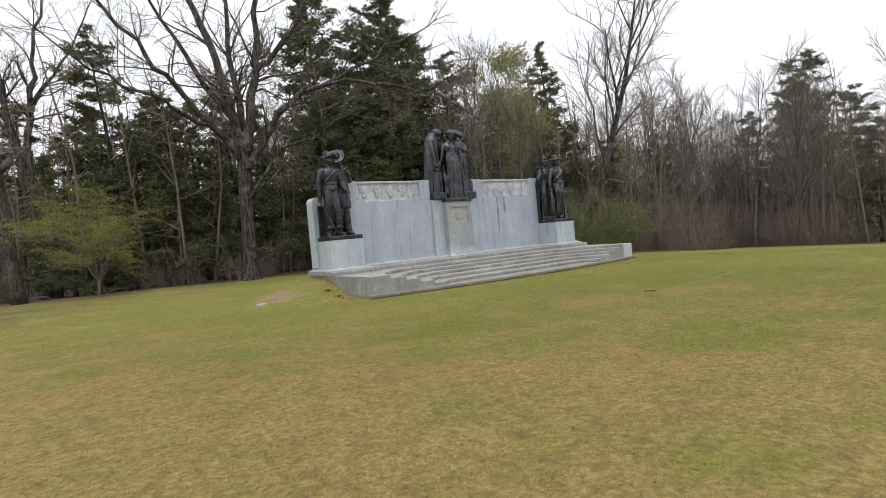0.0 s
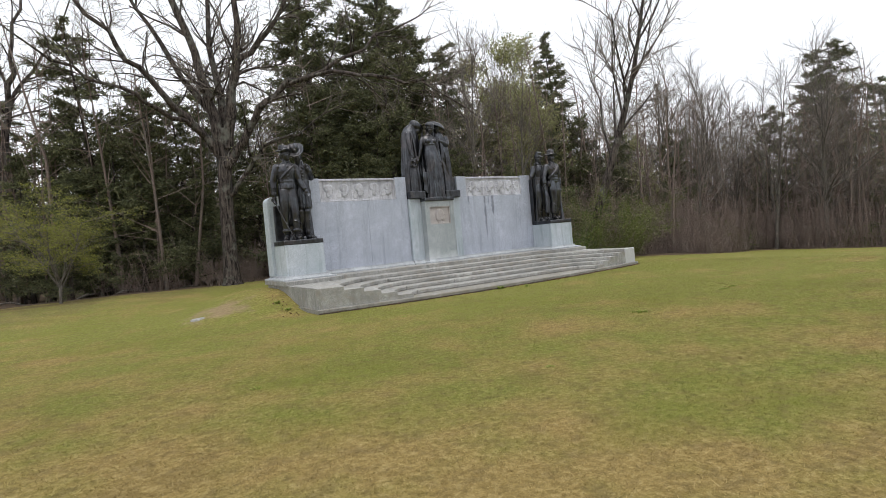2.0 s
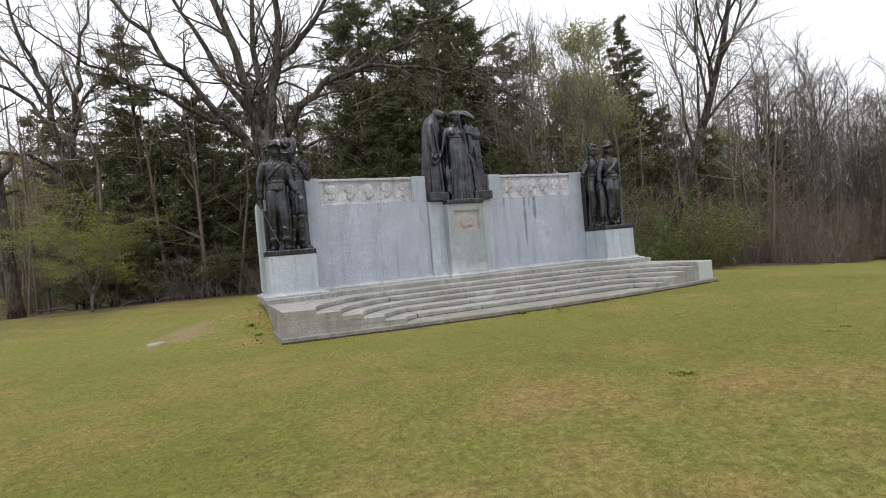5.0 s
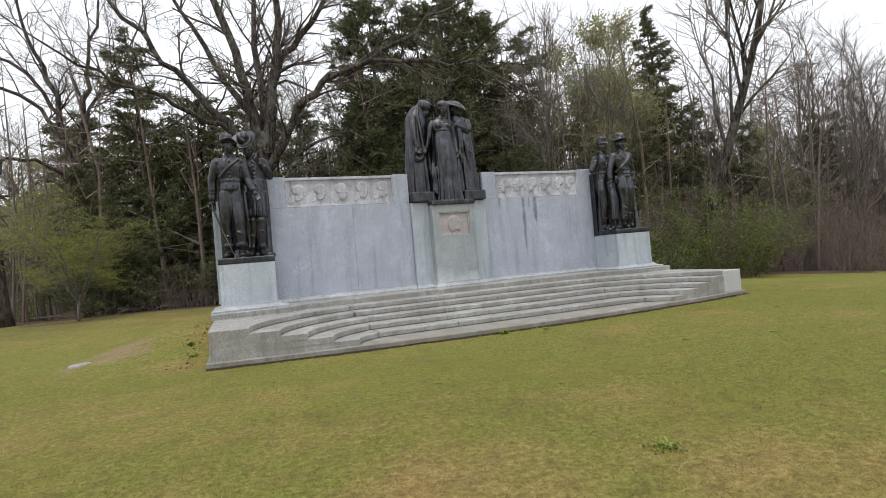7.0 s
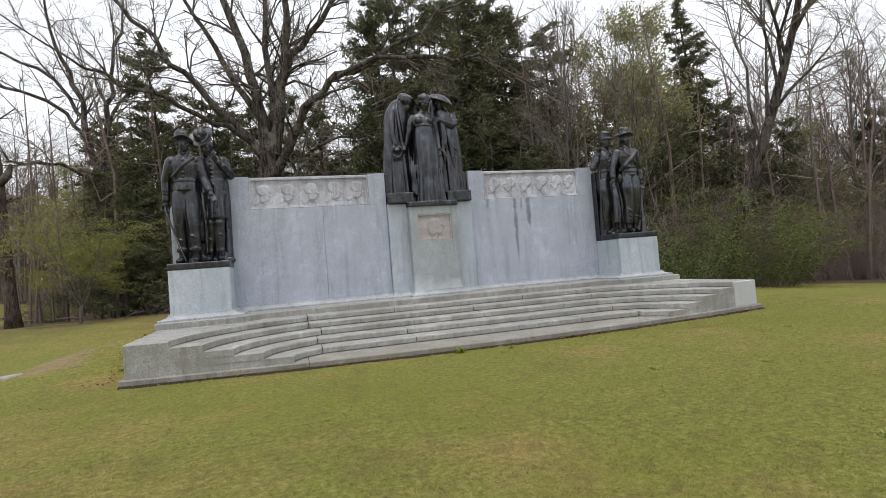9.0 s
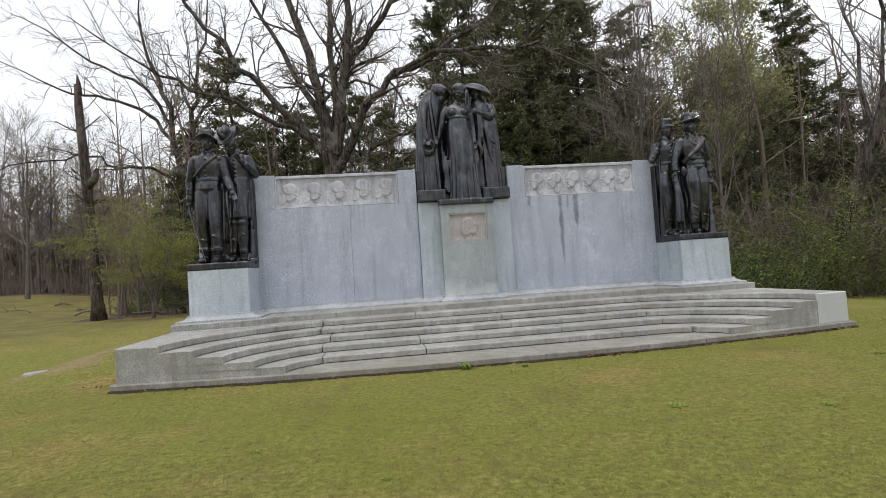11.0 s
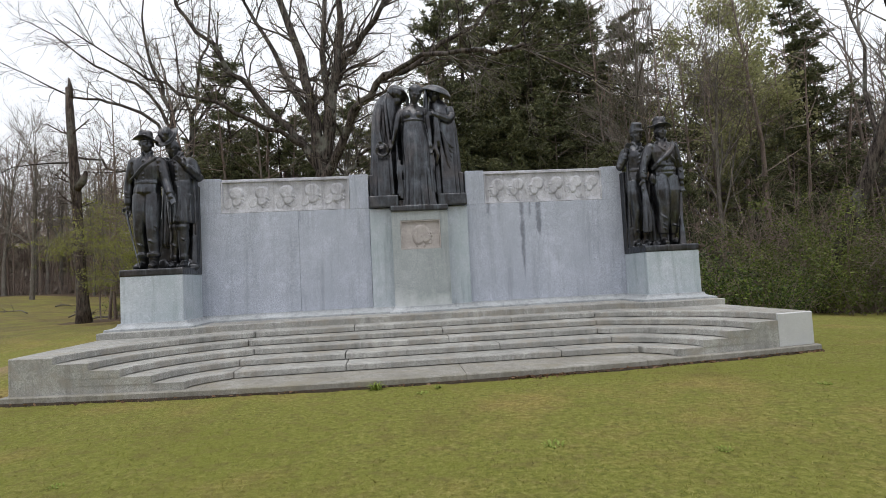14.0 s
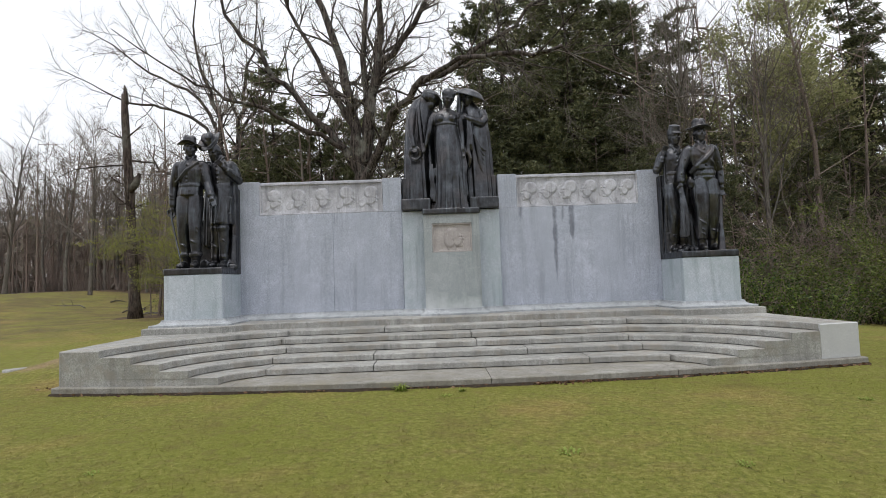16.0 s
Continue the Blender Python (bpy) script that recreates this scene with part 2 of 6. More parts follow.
M_OAK = bark("oak_bark", (0.008, 0.006, 0.006), (0.125, 0.104, 0.092), 0.42)
M_BARK = bark("grey_bark", (0.085, 0.074, 0.064), (0.25, 0.225, 0.20))
M_PINEBARK = bark("pine_bark", (0.024, 0.019, 0.017), (0.095, 0.078, 0.068))
M_SNAG = bark("dead_wood", (0.030, 0.023, 0.021), (0.15, 0.118, 0.10), 0.7)
M_TWIG = bark("twigs", (0.125, 0.105, 0.094), (0.30, 0.265, 0.24), 3)
M_BRUSH = bark("brush", (0.165, 0.120, 0.102), (0.37, 0.298, 0.26), 3)


def foliage(name, c0, c1, c2, rough=0.7, thin=0.0):
    m = Mat(name, rough, 0, 0.3)
    f = m.math("ADD", m.math("MULTIPLY", m.island(), 0.6), m.math("MULTIPLY", m.noise(0.9, 3, 0.6), 0.5))
    c = m.ramp(f, [(0.25, c0), (0.55, c1), (0.85, c2)])
    c = m.mix(m.math("MULTIPLY", m.random(), 0.3), c, c0)
    if thin:
        m.thin(c, thin)
    return m.base(c).m


M_NEEDLE = foliage("conifer_needles", (0.050, 0.060, 0.033), (0.118, 0.132, 0.064), (0.25, 0.25, 0.125), thin=0.15)
M_BUD = foliage("spring_buds", (0.22, 0.23, 0.10), (0.36, 0.365, 0.17), (0.50, 0.49, 0.27), thin=0.5)
M_YELLOW = foliage("young_yellow_leaves", (0.17, 0.185, 0.045), (0.29, 0.305, 0.080), (0.42, 0.415, 0.140), thin=0.5)
M_LEAF = foliage("bright_bush_leaves", (0.018, 0.032, 0.010), (0.060, 0.098, 0.022), (0.26, 0.33, 0.07), 0.5, thin=0.35)
M_LOOSE = foliage("loose_bush_leaves", (0.055, 0.072, 0.022), (0.125, 0.155, 0.042), (0.26, 0.29, 0.085), thin=0.35)
M_GRASS = blades()
M_WEED = foliage("weed_leaves", (0.15, 0.20, 0.034), (0.23, 0.30, 0.055), (0.32, 0.38, 0.10), thin=0.3)
M_FARWOOD = foliage("far_wood", (0.25, 0.215, 0.19), (0.38, 0.335, 0.285), (0.46, 0.42, 0.35))
M_DEADLEAF = foliage("dead_leaves", (0.07, 0.035, 0.02), (0.15, 0.08, 0.045), (0.26, 0.17, 0.10))


# ---- mesh helpers ----
class Acc:
    """Gathers vertices and faces for one mesh."""

    def __init__(self):
        self.v, self.f, self.n = [], [], 0

    def add(self, verts, faces):
        self.v.append(np.asarray(verts, float).reshape(-1, 3))
        self.f.extend([tuple(i + self.n for i in q) for q in faces])
        self.n += len(self.v[-1])

    def mesh(self, name, smooth=True):
        me = bpy.data.meshes.new(name)
        me.from_pydata(np.concatenate(self.v).tolist() if self.v else [], [], self.f)
        me.update()
        if smooth:
            me.shade_smooth()
        return me


def tube(acc, pts, rad, sides=6, cap=True, rough=0.0):
    """A tapered round tube along pts; rough: ridges and lumps of its skin, as a share of the radius."""
    pts = np.asarray(pts, float)
    k = len(pts)
    d = np.gradient(pts, axis=0)
    d /= np.linalg.norm(d, axis=1)[:, None] + 1e-9
    ref = np.array([0.0, 0, 1]) if abs(d[:, 2]).mean() < 0.8 else np.array([1.0, 0, 0])
    a = np.cross(d, ref)
    a /= np.linalg.norm(a, axis=1)[:, None] + 1e-9
    b = np.cross(d, a)
    th = np.arange(sides) * 2 * math.pi / sides
    skin = np.asarray(rad)[:, None] * np.ones((k, sides))
    if rough:
        skin = skin * (1 + rough * (np.sin(5 * th + 0.9 * np.arange(k)[:, None] ** 0.8) + 0.7 * np.sin(9 * th - 0.6 * np.arange(k)[:, None]) + 0.8 * np.sin(2.3 * np.arange(k))[:, None]))
    ring = pts[:, None] + skin[:, :, None] * (np.cos(th)[None, :, None] * a[:, None] + np.sin(th)[None, :, None] * b[:, None])
    faces = []
    for i in range(k - 1):
        o = i * sides
        faces += [(o + j, o + (j + 1) % sides, o + sides + (j + 1) % sides, o + sides + j) for j in range(sides)]
    if cap:
        faces += [tuple(range(sides))[::-1], tuple((k - 1) * sides + j for j in range(sides))]
    acc.add(ring, faces)


def box(acc, x0, x1, y0, y1, z0, z1, c=0.0):
    """A box, its upright and top edges cut by c."""
    if c <= 0:
        v = [(x, y, z) for z in (z0, z1) for x, y in ((x0, y0), (x1, y0), (x1, y1), (x0, y1))]
        acc.add(v, [(3, 2, 1, 0), (4, 5, 6, 7), (0, 1, 5, 4), (1, 2, 6, 5), (2, 3, 7, 6), (3, 0, 4, 7)])
        return
    def ring(i, z):
        p = [(x0 + i, y0), (x1 - i, y0), (x1, y0 + i), (x1, y1 - i), (x1 - i, y1), (x0 + i, y1), (x0, y1 - i), (x0, y0 + i)]
        return [(x, y, z) for x, y in p]
    def inner(i, z):
        p = [(x0 + 2 * i, y0 + i), (x1 - 2 * i, y0 + i), (x1 - i, y0 + 2 * i), (x1 - i, y1 - 2 * i), (x1 - 2 * i, y1 - i), (x0 + 2 * i, y1 - i), (x0 + i, y1 - 2 * i), (x0 + i, y0 + 2 * i)]
        return [(x, y, z) for x, y in p]
    v = ring(c, z0) + ring(c, z1 - c) + inner(c, z1)
    fs = [tuple(range(8))[::-1], tuple(range(16, 24))]
    for o in (0, 8):
        fs += [(o + j, o + (j + 1) % 8, o + 8 + (j + 1) % 8, o + 8 + j) for j in range(8)]
    acc.add(v, fs)


def part(name, data, material, parent, label="", kind=""):
    """One mesh object under a thing or under a part."""
    if isinstance(data, Acc):
        data = data.mesh(name, smooth=False)
    if not data.materials:
        data.materials.append(material)
    ob = new(name, data)
    ob.parent = parent
    return tagged(ob, label=label, kind=kind)


def thing(name, m, label, category, group="", kind=""):
    ob = new(name)
    ob.empty_display_size = 0.2
    ob.matrix_world = m
    return tagged(ob, label, category, group, kind)


def whole(name, data, material, m, label, category, group="", kind=""):
    """A thing that is one mesh."""
    if isinstance(data, Acc):
        data = data.mesh(name)
    data.materials.append(material)
    ob = new(name, data)
    ob.matrix_world = m
    return tagged(ob, label, category, group, kind)


# ---- the lie of the land ----
XC, YC, YAW = 12.1, 17.15, 1.2   # middle of the memorial, on the face of its wall
MON = pose(XC, YC, 0, 0, 0, YAW)


def smooth(a, b, x):
    t = np.clip((x - a) / (b - a), 0, 1)
    return t * t * (3 - 2 * t)


def land(x, y):
    """Height of the ground: level by the memorial, falling to the east, rising to the far north-west, banked up against the platform's west end."""
    x, y = np.asarray(x, float), np.asarray(y, float)
    z = -0.063 * np.maximum(0, x - 18.5) * smooth(17, 26, x)
    z = np.maximum(z, -4.5)
    z = z + 1.4 * smooth(-5, -22, x) * smooth(18, 45, y)
    z = z + 0.16 * smooth(19, 27, y) * smooth(8, 2, x)
    z = z - 0.45 * smooth(30, 42, y) * smooth(-9, -3, x) * smooth(10, 4, x)
    bank = smooth(14.0, 16.6, y) * smooth(20.5, 18.0, y)
    z = z + 0.50 * bank * smooth(3.2, 5.9, x) * smooth(18.9, 17.4, x)
    z = z + 0.05 * np.sin(x * 0.37 + 1.3) * np.sin(y * 0.31) * smooth(3, 9, np.hypot(x - 12, y - 14) - 3)
    return z


def gz(x, y):
    return float(land(x, y))


# ---- ground ----
def sheet(name, xs, ys, fn, material, label, category):
    X, Y = np.meshgrid(xs, ys)
    Z = fn(X, Y)
    n, m_ = len(xs), len(ys)
    acc = Acc()
    acc.add(np.stack([X, Y, Z], -1), [(j * n + i, j * n + i + 1, (j + 1) * n + i + 1, (j + 1) * n + i) for j in range(m_ - 1) for i in range(n - 1)])
    return whole(name, acc, material, Matrix(), label, category, kind="structure")


def spread(lo, a, b, hi, step):
    """Even steps from a to b, widening ones out to lo and hi."""
    mid = np.arange(a, b + step / 2, step)
    up = b + np.cumsum(step * 1.22 ** np.arange(1, 60))
    dn = a - np.cumsum(step * 1.22 ** np.arange(1, 60))
    return np.concatenate([[lo], dn[dn > lo][::-1], mid, up[up < hi], [hi]])


gx, gy = spread(-900, -25, 60, 900, 0.5), spread(-900, -8, 60, 900, 0.5)


def edge_dist(x, y):
    """Positive inside the wood, negative on the lawn."""
    wob = 1.2 * np.sin(x * 0.31) + 0.8 * np.sin(x * 0.83 + 1) + 0.7 * np.sin(y * 0.5)
    north = y - (31.5 + wob + 24 * smooth(-3.2, -8.5, x) - 7.5 * smooth(18.5, 22, x))
    east = x - (50 + wob)
    return np.maximum(north, east)


ground = sheet("ground", gx, gy, lambda x, y: land(x, y), M_LAWN, "mown lawn, green with dry straw-coloured patches", "lawn")


def litter_height(x, y):
    return land(x, y) + np.clip(edge_dist(x, y) * 0.05, -0.25, 0.06)


sheet("ground", spread(-300, -30, 60, 300, 0.6), spread(14, 18, 60, 300, 0.6), litter_height, M_LITTER, "brown leaf litter on the woodland floor", "forest floor").name = "forest_floor"


# ---- memorial: steps ----
def front(u):
    return -4.22 + 0.50 * (np.asarray(u, float) / 5.8) ** 2


COURSES = [  # end of the run, straight line of the nosing, bottom, top, joints
    (3.42, -3.44, 0.10, 0.20, (-2.95, -1.35, 1.9, 3.1)),
    (3.85, -2.95, 0.20, 0.30, (-3.0, -1.40, 1.05, 2.9)),
    (4.27, -2.48, 0.30, 0.40, (-2.9, 0.28, 2.85)),
    (4.70, -2.05, 0.40, 0.50, (-3.1, 0.22, 3.0)),
    (5.18, -1.58, 0.50, 0.60, (-3.1, -1.35, 1.55, 3.15)),
]
stairs = thing("stairs", MON, "broad weathered grey granite steps with curved ends on a lawn", "steps")


def course(end, straight, z0, z1, joints, top):
    f0 = float(front(end))
    depth = straight - f0
    w = depth * 1.12
    us = [-5.8, -5.5, -5.2] if end < 5.1 else [-5.8, -5.5]
    us = [u for u in us if u < -end]
    pts = [(u, float(front(u)), 0) for u in us] + [(-end, f0, 0)]
    for k in range(1, 15):
        a = k / 14 * math.pi / 2
        cu, cv = math.cos(a) ** (2 / 1.75), math.sin(a) ** (2 / 1.75)
        pts.append((-(end - w) - w * cu, f0 + depth * cv, 1))
    half = pts
    line = half + [(u, straight, 1) for u in np.linspace(-(end - w), end - w, 30)[1:-1]] + [(-u, v, c) for u, v, c in half[::-1]]
    cuts = [-9, *joints, 9]
    for a, b in zip(cuts[:-1], cuts[1:]):
        seg = [p for p in line if a + 0.02 < p[0] < b - 0.02]
        if a > -9:
            seg = [(a + 0.007, straight, 1)] + seg
        if b < 9:
            seg = seg + [(b - 0.007, straight, 1)]
        acc = Acc()
        rows = []
        for u, v, c in seg:
            ch = 0.014 if (c or top) else 0.0008
            lip = (0.012 if c else 0.0, 0.010 if c else 0.0005)
            rows.append([(u, v + lip[0], z0 + lip[1]), (u, v, z0 + lip[1] + 0.003), (u, v, z1 - ch), (u, v + ch, z1), (u, max(v + ch + 0.02, 0.5), z1), (u, max(v + ch + 0.02, 0.5), z0 + lip[1])])
        k = len(rows)
        fs = []
        for i in range(k - 1):
            o = i * 6
            fs += [(o + j, o + 6 + j, o + 6 + (j + 1) % 6, o + (j + 1) % 6) for j in range(6)]
        fs += [(0, 1, 2, 3, 4, 5), tuple((k - 1) * 6 + j for j in (5, 4, 3, 2, 1, 0))]
        acc.add(rows, fs)
        me = acc.mesh("step_stone", smooth=False)
        part("step_stone", me, M_STEP, stairs)


for i, cdata in enumerate(COURSES):
    course(*cdata, i == len(COURSES) - 1)

# footing slab under the steps, in lengths
cuts = [-5.86, -3.2, 0.32, 2.9, 5.86]
for a, b in zip(cuts[:-1], cuts[1:]):
    acc, rows = Acc(), []
    for u in np.linspace(a + 0.004, b - 0.004, 9):
        v = float(front(u)) - 0.09
        rows.append([(u, v, -0.25), (u, v, 0.088), (u, v + 0.012, 0.1), (u, 0.5, 0.1), (u, 0.5, -0.25)])
    fs = [(i * 5 + j, i * 5 + 5 + j, i * 5 + 5 + (j + 1) % 5, i * 5 + (j + 1) % 5) for i in range(8) for j in range(5)]
    acc.add(rows, fs + [(0, 1, 2, 3, 4), (44, 43, 42, 41, 40)])
    part("footing_slab", acc, M_FOOT, stairs, "dirty footing slab at lawn level")


# ---- memorial: plinth, wall, pedestals ----
memorial = thing("memorial_wall", MON, "tall grey granite memorial wall with carved relief panels above wide steps", "monument")


def plan_solid(acc, line, back, z0, z1, c=0.012):
    """A solid between a front line (u, v) and a straight back."""
    rows = [[(u, v, z0), (u, v, z1 - c), (u, v + c, z1), (u, back, z1), (u, back, z0)] for u, v in line]
    k = len(rows)
    fs = [(i * 5 + j, i * 5 + 5 + j, i * 5 + 5 + (j + 1) % 5, i * 5 + (j + 1) % 5) for i in range(k - 1) for j in range(5)]
    acc.add(rows, fs + [(0, 1, 2, 3, 4), tuple((k - 1) * 5 + j for j in (4, 3, 2, 1, 0))])


def mirrored(line):
    return line + [(-u, v) for u, v in line[::-1]]


acc = Acc()
plan_solid(acc, mirrored([(-5.86, -1.46), (-4.36, -1.46), (-3.9, -1.06), (-1.0, -1.06)]), 0.62, 0.60, 0.715)
part("plinth", acc, M_STEP, memorial, "low granite plinth course")
# moulded base: a rounded foot that sweeps up to the wall and pedestals
acc = Acc()
prof = [(0.20, 0.715), (0.20, 0.748), (0.185, 0.757), (0.14, 0.762), (0.09, 0.775), (0.055, 0.795), (0.04, 0.82), (0.035, 0.843)]
rows = []
for o, z in prof:
    line = mirrored([(-5.66 - o, 0.60), (-5.66 - o, -1.02 - o), (-4.50 + o, -1.02 - o), (-4.50 + o, -0.03 - o), (-1.05 - 0.3 * o, -0.03 - o), (-1.05 - 0.3 * o, -0.13 - o), (-0.62 - 0.5 * o, -0.13 - o), (-0.60 - 0.5 * o, -0.38 - o)])
    rows.append([(u, v, z) for u, v in line])
k = len(rows[0])
fs = [(i * k + j, i * k + j + 1, (i + 1) * k + j + 1, (i + 1) * k + j) for i in range(len(prof) - 1) for j in range(k - 1)]
acc.add(rows, fs + [tuple((len(prof) - 1) * k + j for j in range(k))])
part("base_moulding", acc, M_BASE, memorial, "pale moulded base course")
for s in (-1, 1):
    x0, x1 = sorted((s * 1.052, s * 4.60))
    acc = Acc()
    if s > 0:
        box(acc, x0, x1, 0.0, 0.58, 0.846, 2.955, 0.006)
        part("wall_slab", acc, M_WALL, memorial, "large granite slab streaked by rain")
    else:
        box(acc, x0, -2.544, 0.0, 0.58, 0.846, 2.955, 0.004)
        part("wall_slab", acc, M_WALL, memorial, "large granite slab beside a hairline joint")
        acc = Acc()
        box(acc, -2.540, x1, 0.001, 0.58, 0.846, 2.955, 0.004)
        part("wall_slab", acc, M_WALL, memorial, "large granite slab beside a hairline joint")
    # upper course: pier ends either side of the relief, and the backing behind it
    p0, p1 = (s * 1.052, s * 1.455), (s * 4.115, s * 4.60)
    for a, b in (p0, p1):
        acc = Acc()
        box(acc, *sorted((a, b)), 0.0, 0.58, 2.957, 3.69, 0.008)
        part("wall_pier", acc, M_WALL, memorial)
    acc = Acc()
    box(acc, *sorted((s * 1.459, s * 4.111)), 0.10, 0.58, 2.957, 3.685, 0.008)
    part("coping", acc, M_RELIEF, memorial, "lichen-darkened coping stone")
    # back slab behind the end statue, its top corner rounded
    acc = Acc()
    xa, xb = s * 4.604, s * 5.74
    prof = [(xa, 0.84), (xb, 0.84), (xb, 3.0)] + [(xb - s * 0.18 * (1 - math.cos(a)), 3.0 + 0.18 * math.sin(a)) for a in np.linspace(0.3, 1.57, 5)] + [(xa, 3.18)]
    n_ = len(prof)
    acc.add([(u, v, z) for v in (0.02, 0.50) for u, z in prof], [tuple(range(n_)) if s < 0 else tuple(range(n_))[::-1], tuple(range(n_, 2 * n_))[::-1 if s < 0 else 1]] + [((i, (i + 1) % n_, n_ + (i + 1) % n_, n_ + i)[::-1 if s < 0 else 1]) for i in range(n_)])
    part("end_slab", acc, M_PED, memorial)
acc = Acc()
box(acc, -1.044, 1.044, -0.10, 0.58, 0.84, 2.93, 0.012)
part("centre_block", acc, M_PED, memorial, "blue-grey centre block")
acc = Acc()
for bx in ((-0.585, -0.415, 0.843, 2.815), (0.425, 0.585, 0.843, 2.815), (-0.415, 0.425, 0.843, 2.015), (-0.415, 0.425, 2.625, 2.815)):
    box(acc, bx[0], bx[1], -0.36, -0.102, bx[2], bx[3])
part("centre_pier", acc, M_INNER, memorial, "greenish stained pier that stands proud")


def dome(a, b, ca, cb, ra, rb, h, ang=0.0):
    """A rounded swelling of height h over an ellipse, steep at its rim."""
    c, s = math.cos(ang), math.sin(ang)
    p, q = ((a - ca) * c + (b - cb) * s) / ra, (-(a - ca) * s + (b - cb) * c) / rb
    return h * np.minimum(1.0, 1.30 * np.sqrt(np.clip(1 - p * p - q * q, 0, 1)))


PROFILE = ((-0.16, 0.20, 0.74, 0.72, 1.0), (0.22, -0.26, 0.54, 0.76, 0.94), (0.66, 0.06, 0.16, 0.16, 0.66), (0.78, -0.20, 0.17, 0.13, 0.62), (0.70, -0.52, 0.15, 0.11, 0.58), (0.56, -0.80, 0.24, 0.18, 0.66), (-0.28, -0.95, 0.46, 0.70, 0.62))


def relief(x0, x1, z0, z1, y, heads, facing, deep, frame_w, nu, nv):
    """A stone panel carved in low relief, with a raised frame. heads: middle, size, bow of the head, height of a second profile before it, hair over the neck."""
    u, v = np.meshgrid(np.linspace(x0, x1, nu), np.linspace(z0, z1, nv))
    e = np.minimum(np.minimum(u - x0, x1 - u), np.minimum(v - z0, z1 - v))
    ground = 0.10 * np.sin(u * 9 + 3 * np.sin(v * 7)) * np.sin(v * 11 + u * 4)
    h = ground
    for hx, hz, r, bow, second, hair in heads:
        c, s = math.cos(bow), math.sin(bow)
        p, q = facing * (u - hx) / r, (v - hz) / r
        a, b = p * c - q * s, p * s + q * c
        drape_ = 1 + 0.16 * np.sin(5.0 * (p * 0.6 + q) + 1.5 * np.sin(2 * p + hx * 7))
        body = dome(p, q, -0.35, -2.1, 1.9, 1.25, 0.50) * drape_
        h = np.maximum(h, body)
        if second:
            halo = np.zeros_like(u)
            for ca, cb, ra, rb, top in PROFILE:
                halo = np.maximum(halo, dome(a, b, ca + 0.52, cb - 0.10, ra * 0.95, rb * 0.95, top * second))
            h = np.maximum(h, halo)
        face, ring = np.zeros_like(u), np.zeros_like(u)
        for ca, cb, ra, rb, top in PROFILE:
            face = np.maximum(face, dome(a, b, ca, cb, ra, rb, top))
            ring = np.maximum(ring, dome(a, b, ca, cb, ra + 0.13, rb + 0.13, 1.0))
        if hair:
            face = np.maximum(face, dome(a, b, -0.42, -0.30, 0.62, 0.86, 0.97))
        # hollows: eye, mouth, hairline, under the jaw; locks over the skull
        face = face - 0.22 * dome(a, b, 0.55, -0.06, 0.15, 0.08, 1.0) - 0.10 * dome(a, b, 0.74, -0.44, 0.12, 0.03, 1.0)
        face = face + 0.10 * dome(a, b, -0.12, -0.22, 0.10, 0.17, 1.0)
        cut = (ring > 0) & (face <= 0.02) & (a > -0.75) & (b > -1.0)
        h = np.where(face > 0.02, np.maximum(face, 0.0), np.where(cut, np.minimum(h, -0.45), h))
    h = np.where(e < frame_w, 0.0, deep * (h - 1.05))
    acc = Acc()
    fs = [(j * nu + i, j * nu + i + 1, (j + 1) * nu + i + 1, (j + 1) * nu + i) for j in range(nv - 1) for i in range(nu - 1)]
    acc.add(np.stack([u, y - h, v], -1), fs)
    acc.add([(x0, y, z0), (x1, y, z0), (x1, y, z1), (x0, y, z1), (x0, y + 0.05, z0), (x1, y + 0.05, z0), (x1, y + 0.05, z1), (x0, y + 0.05, z1)],
            [(0, 4, 5, 1), (1, 5, 6, 2), (2, 6, 7, 3), (3, 7, 4, 0), (4, 7, 6, 5)])
    return acc


lh = [(-3.80, 3.31, 0.225, 0.55, 0.62, 0), (-3.28, 3.315, 0.225, 0.60, 0.62, 0), (-2.755, 3.32, 0.230, 0.42, 0.62, 0), (-2.23, 3.335, 0.230, 0.48, 0.62, 0), (-1.71, 3.335, 0.228, 0.62, 0, 0)]
part("relief_panel", relief(-4.109, -1.461, 2.962, 3.63, 0.006, lh, 1, 0.085, 0.025, 330, 90), M_RELIEF, memorial, "long relief of five bowed heads in pale stone")
rh = [(1.74, 3.32, 0.220, 0.05, 0, 0), (2.17, 3.325, 0.220, 0.0, 0.62, 0), (2.62, 3.33, 0.225, 0.06, 0.62, 0), (3.06, 3.335, 0.220, 0.02, 0.62, 0), (3.50, 3.34, 0.218, 0.06, 0.62, 0), (3.88, 3.345, 0.200, 0.0, 0.5, 0)]
part("relief_panel", relief(1.461, 4.109, 2.962, 3.63, 0.006, rh, -1, 0.085, 0.025, 330, 90), M_RELIEF, memorial, "long relief of upright heads in pale stone")
plq = relief(-0.412, 0.422, 2.018, 2.622, -0.345, [(0.06, 2.34, 0.225, 0.0, 0, 1)], 1, 0.07, 0.03, 130, 96)
part("plaque", plq, M_PINK, memorial, "pinkish square plaque with one head in profile")

for s in (-1, 1):
    x0, x1 = sorted((s * 4.53, s * 5.66))
    ped = thing("pedestal", MON, "square pale granite pedestal at the end of the memorial wall", "pedestal", "end pedestals")
    acc = Acc()
    box(acc, x0, x1, -1.02, -0.004, 0.84, 1.71, 0.012)
    part("block", acc, M_PED, ped)


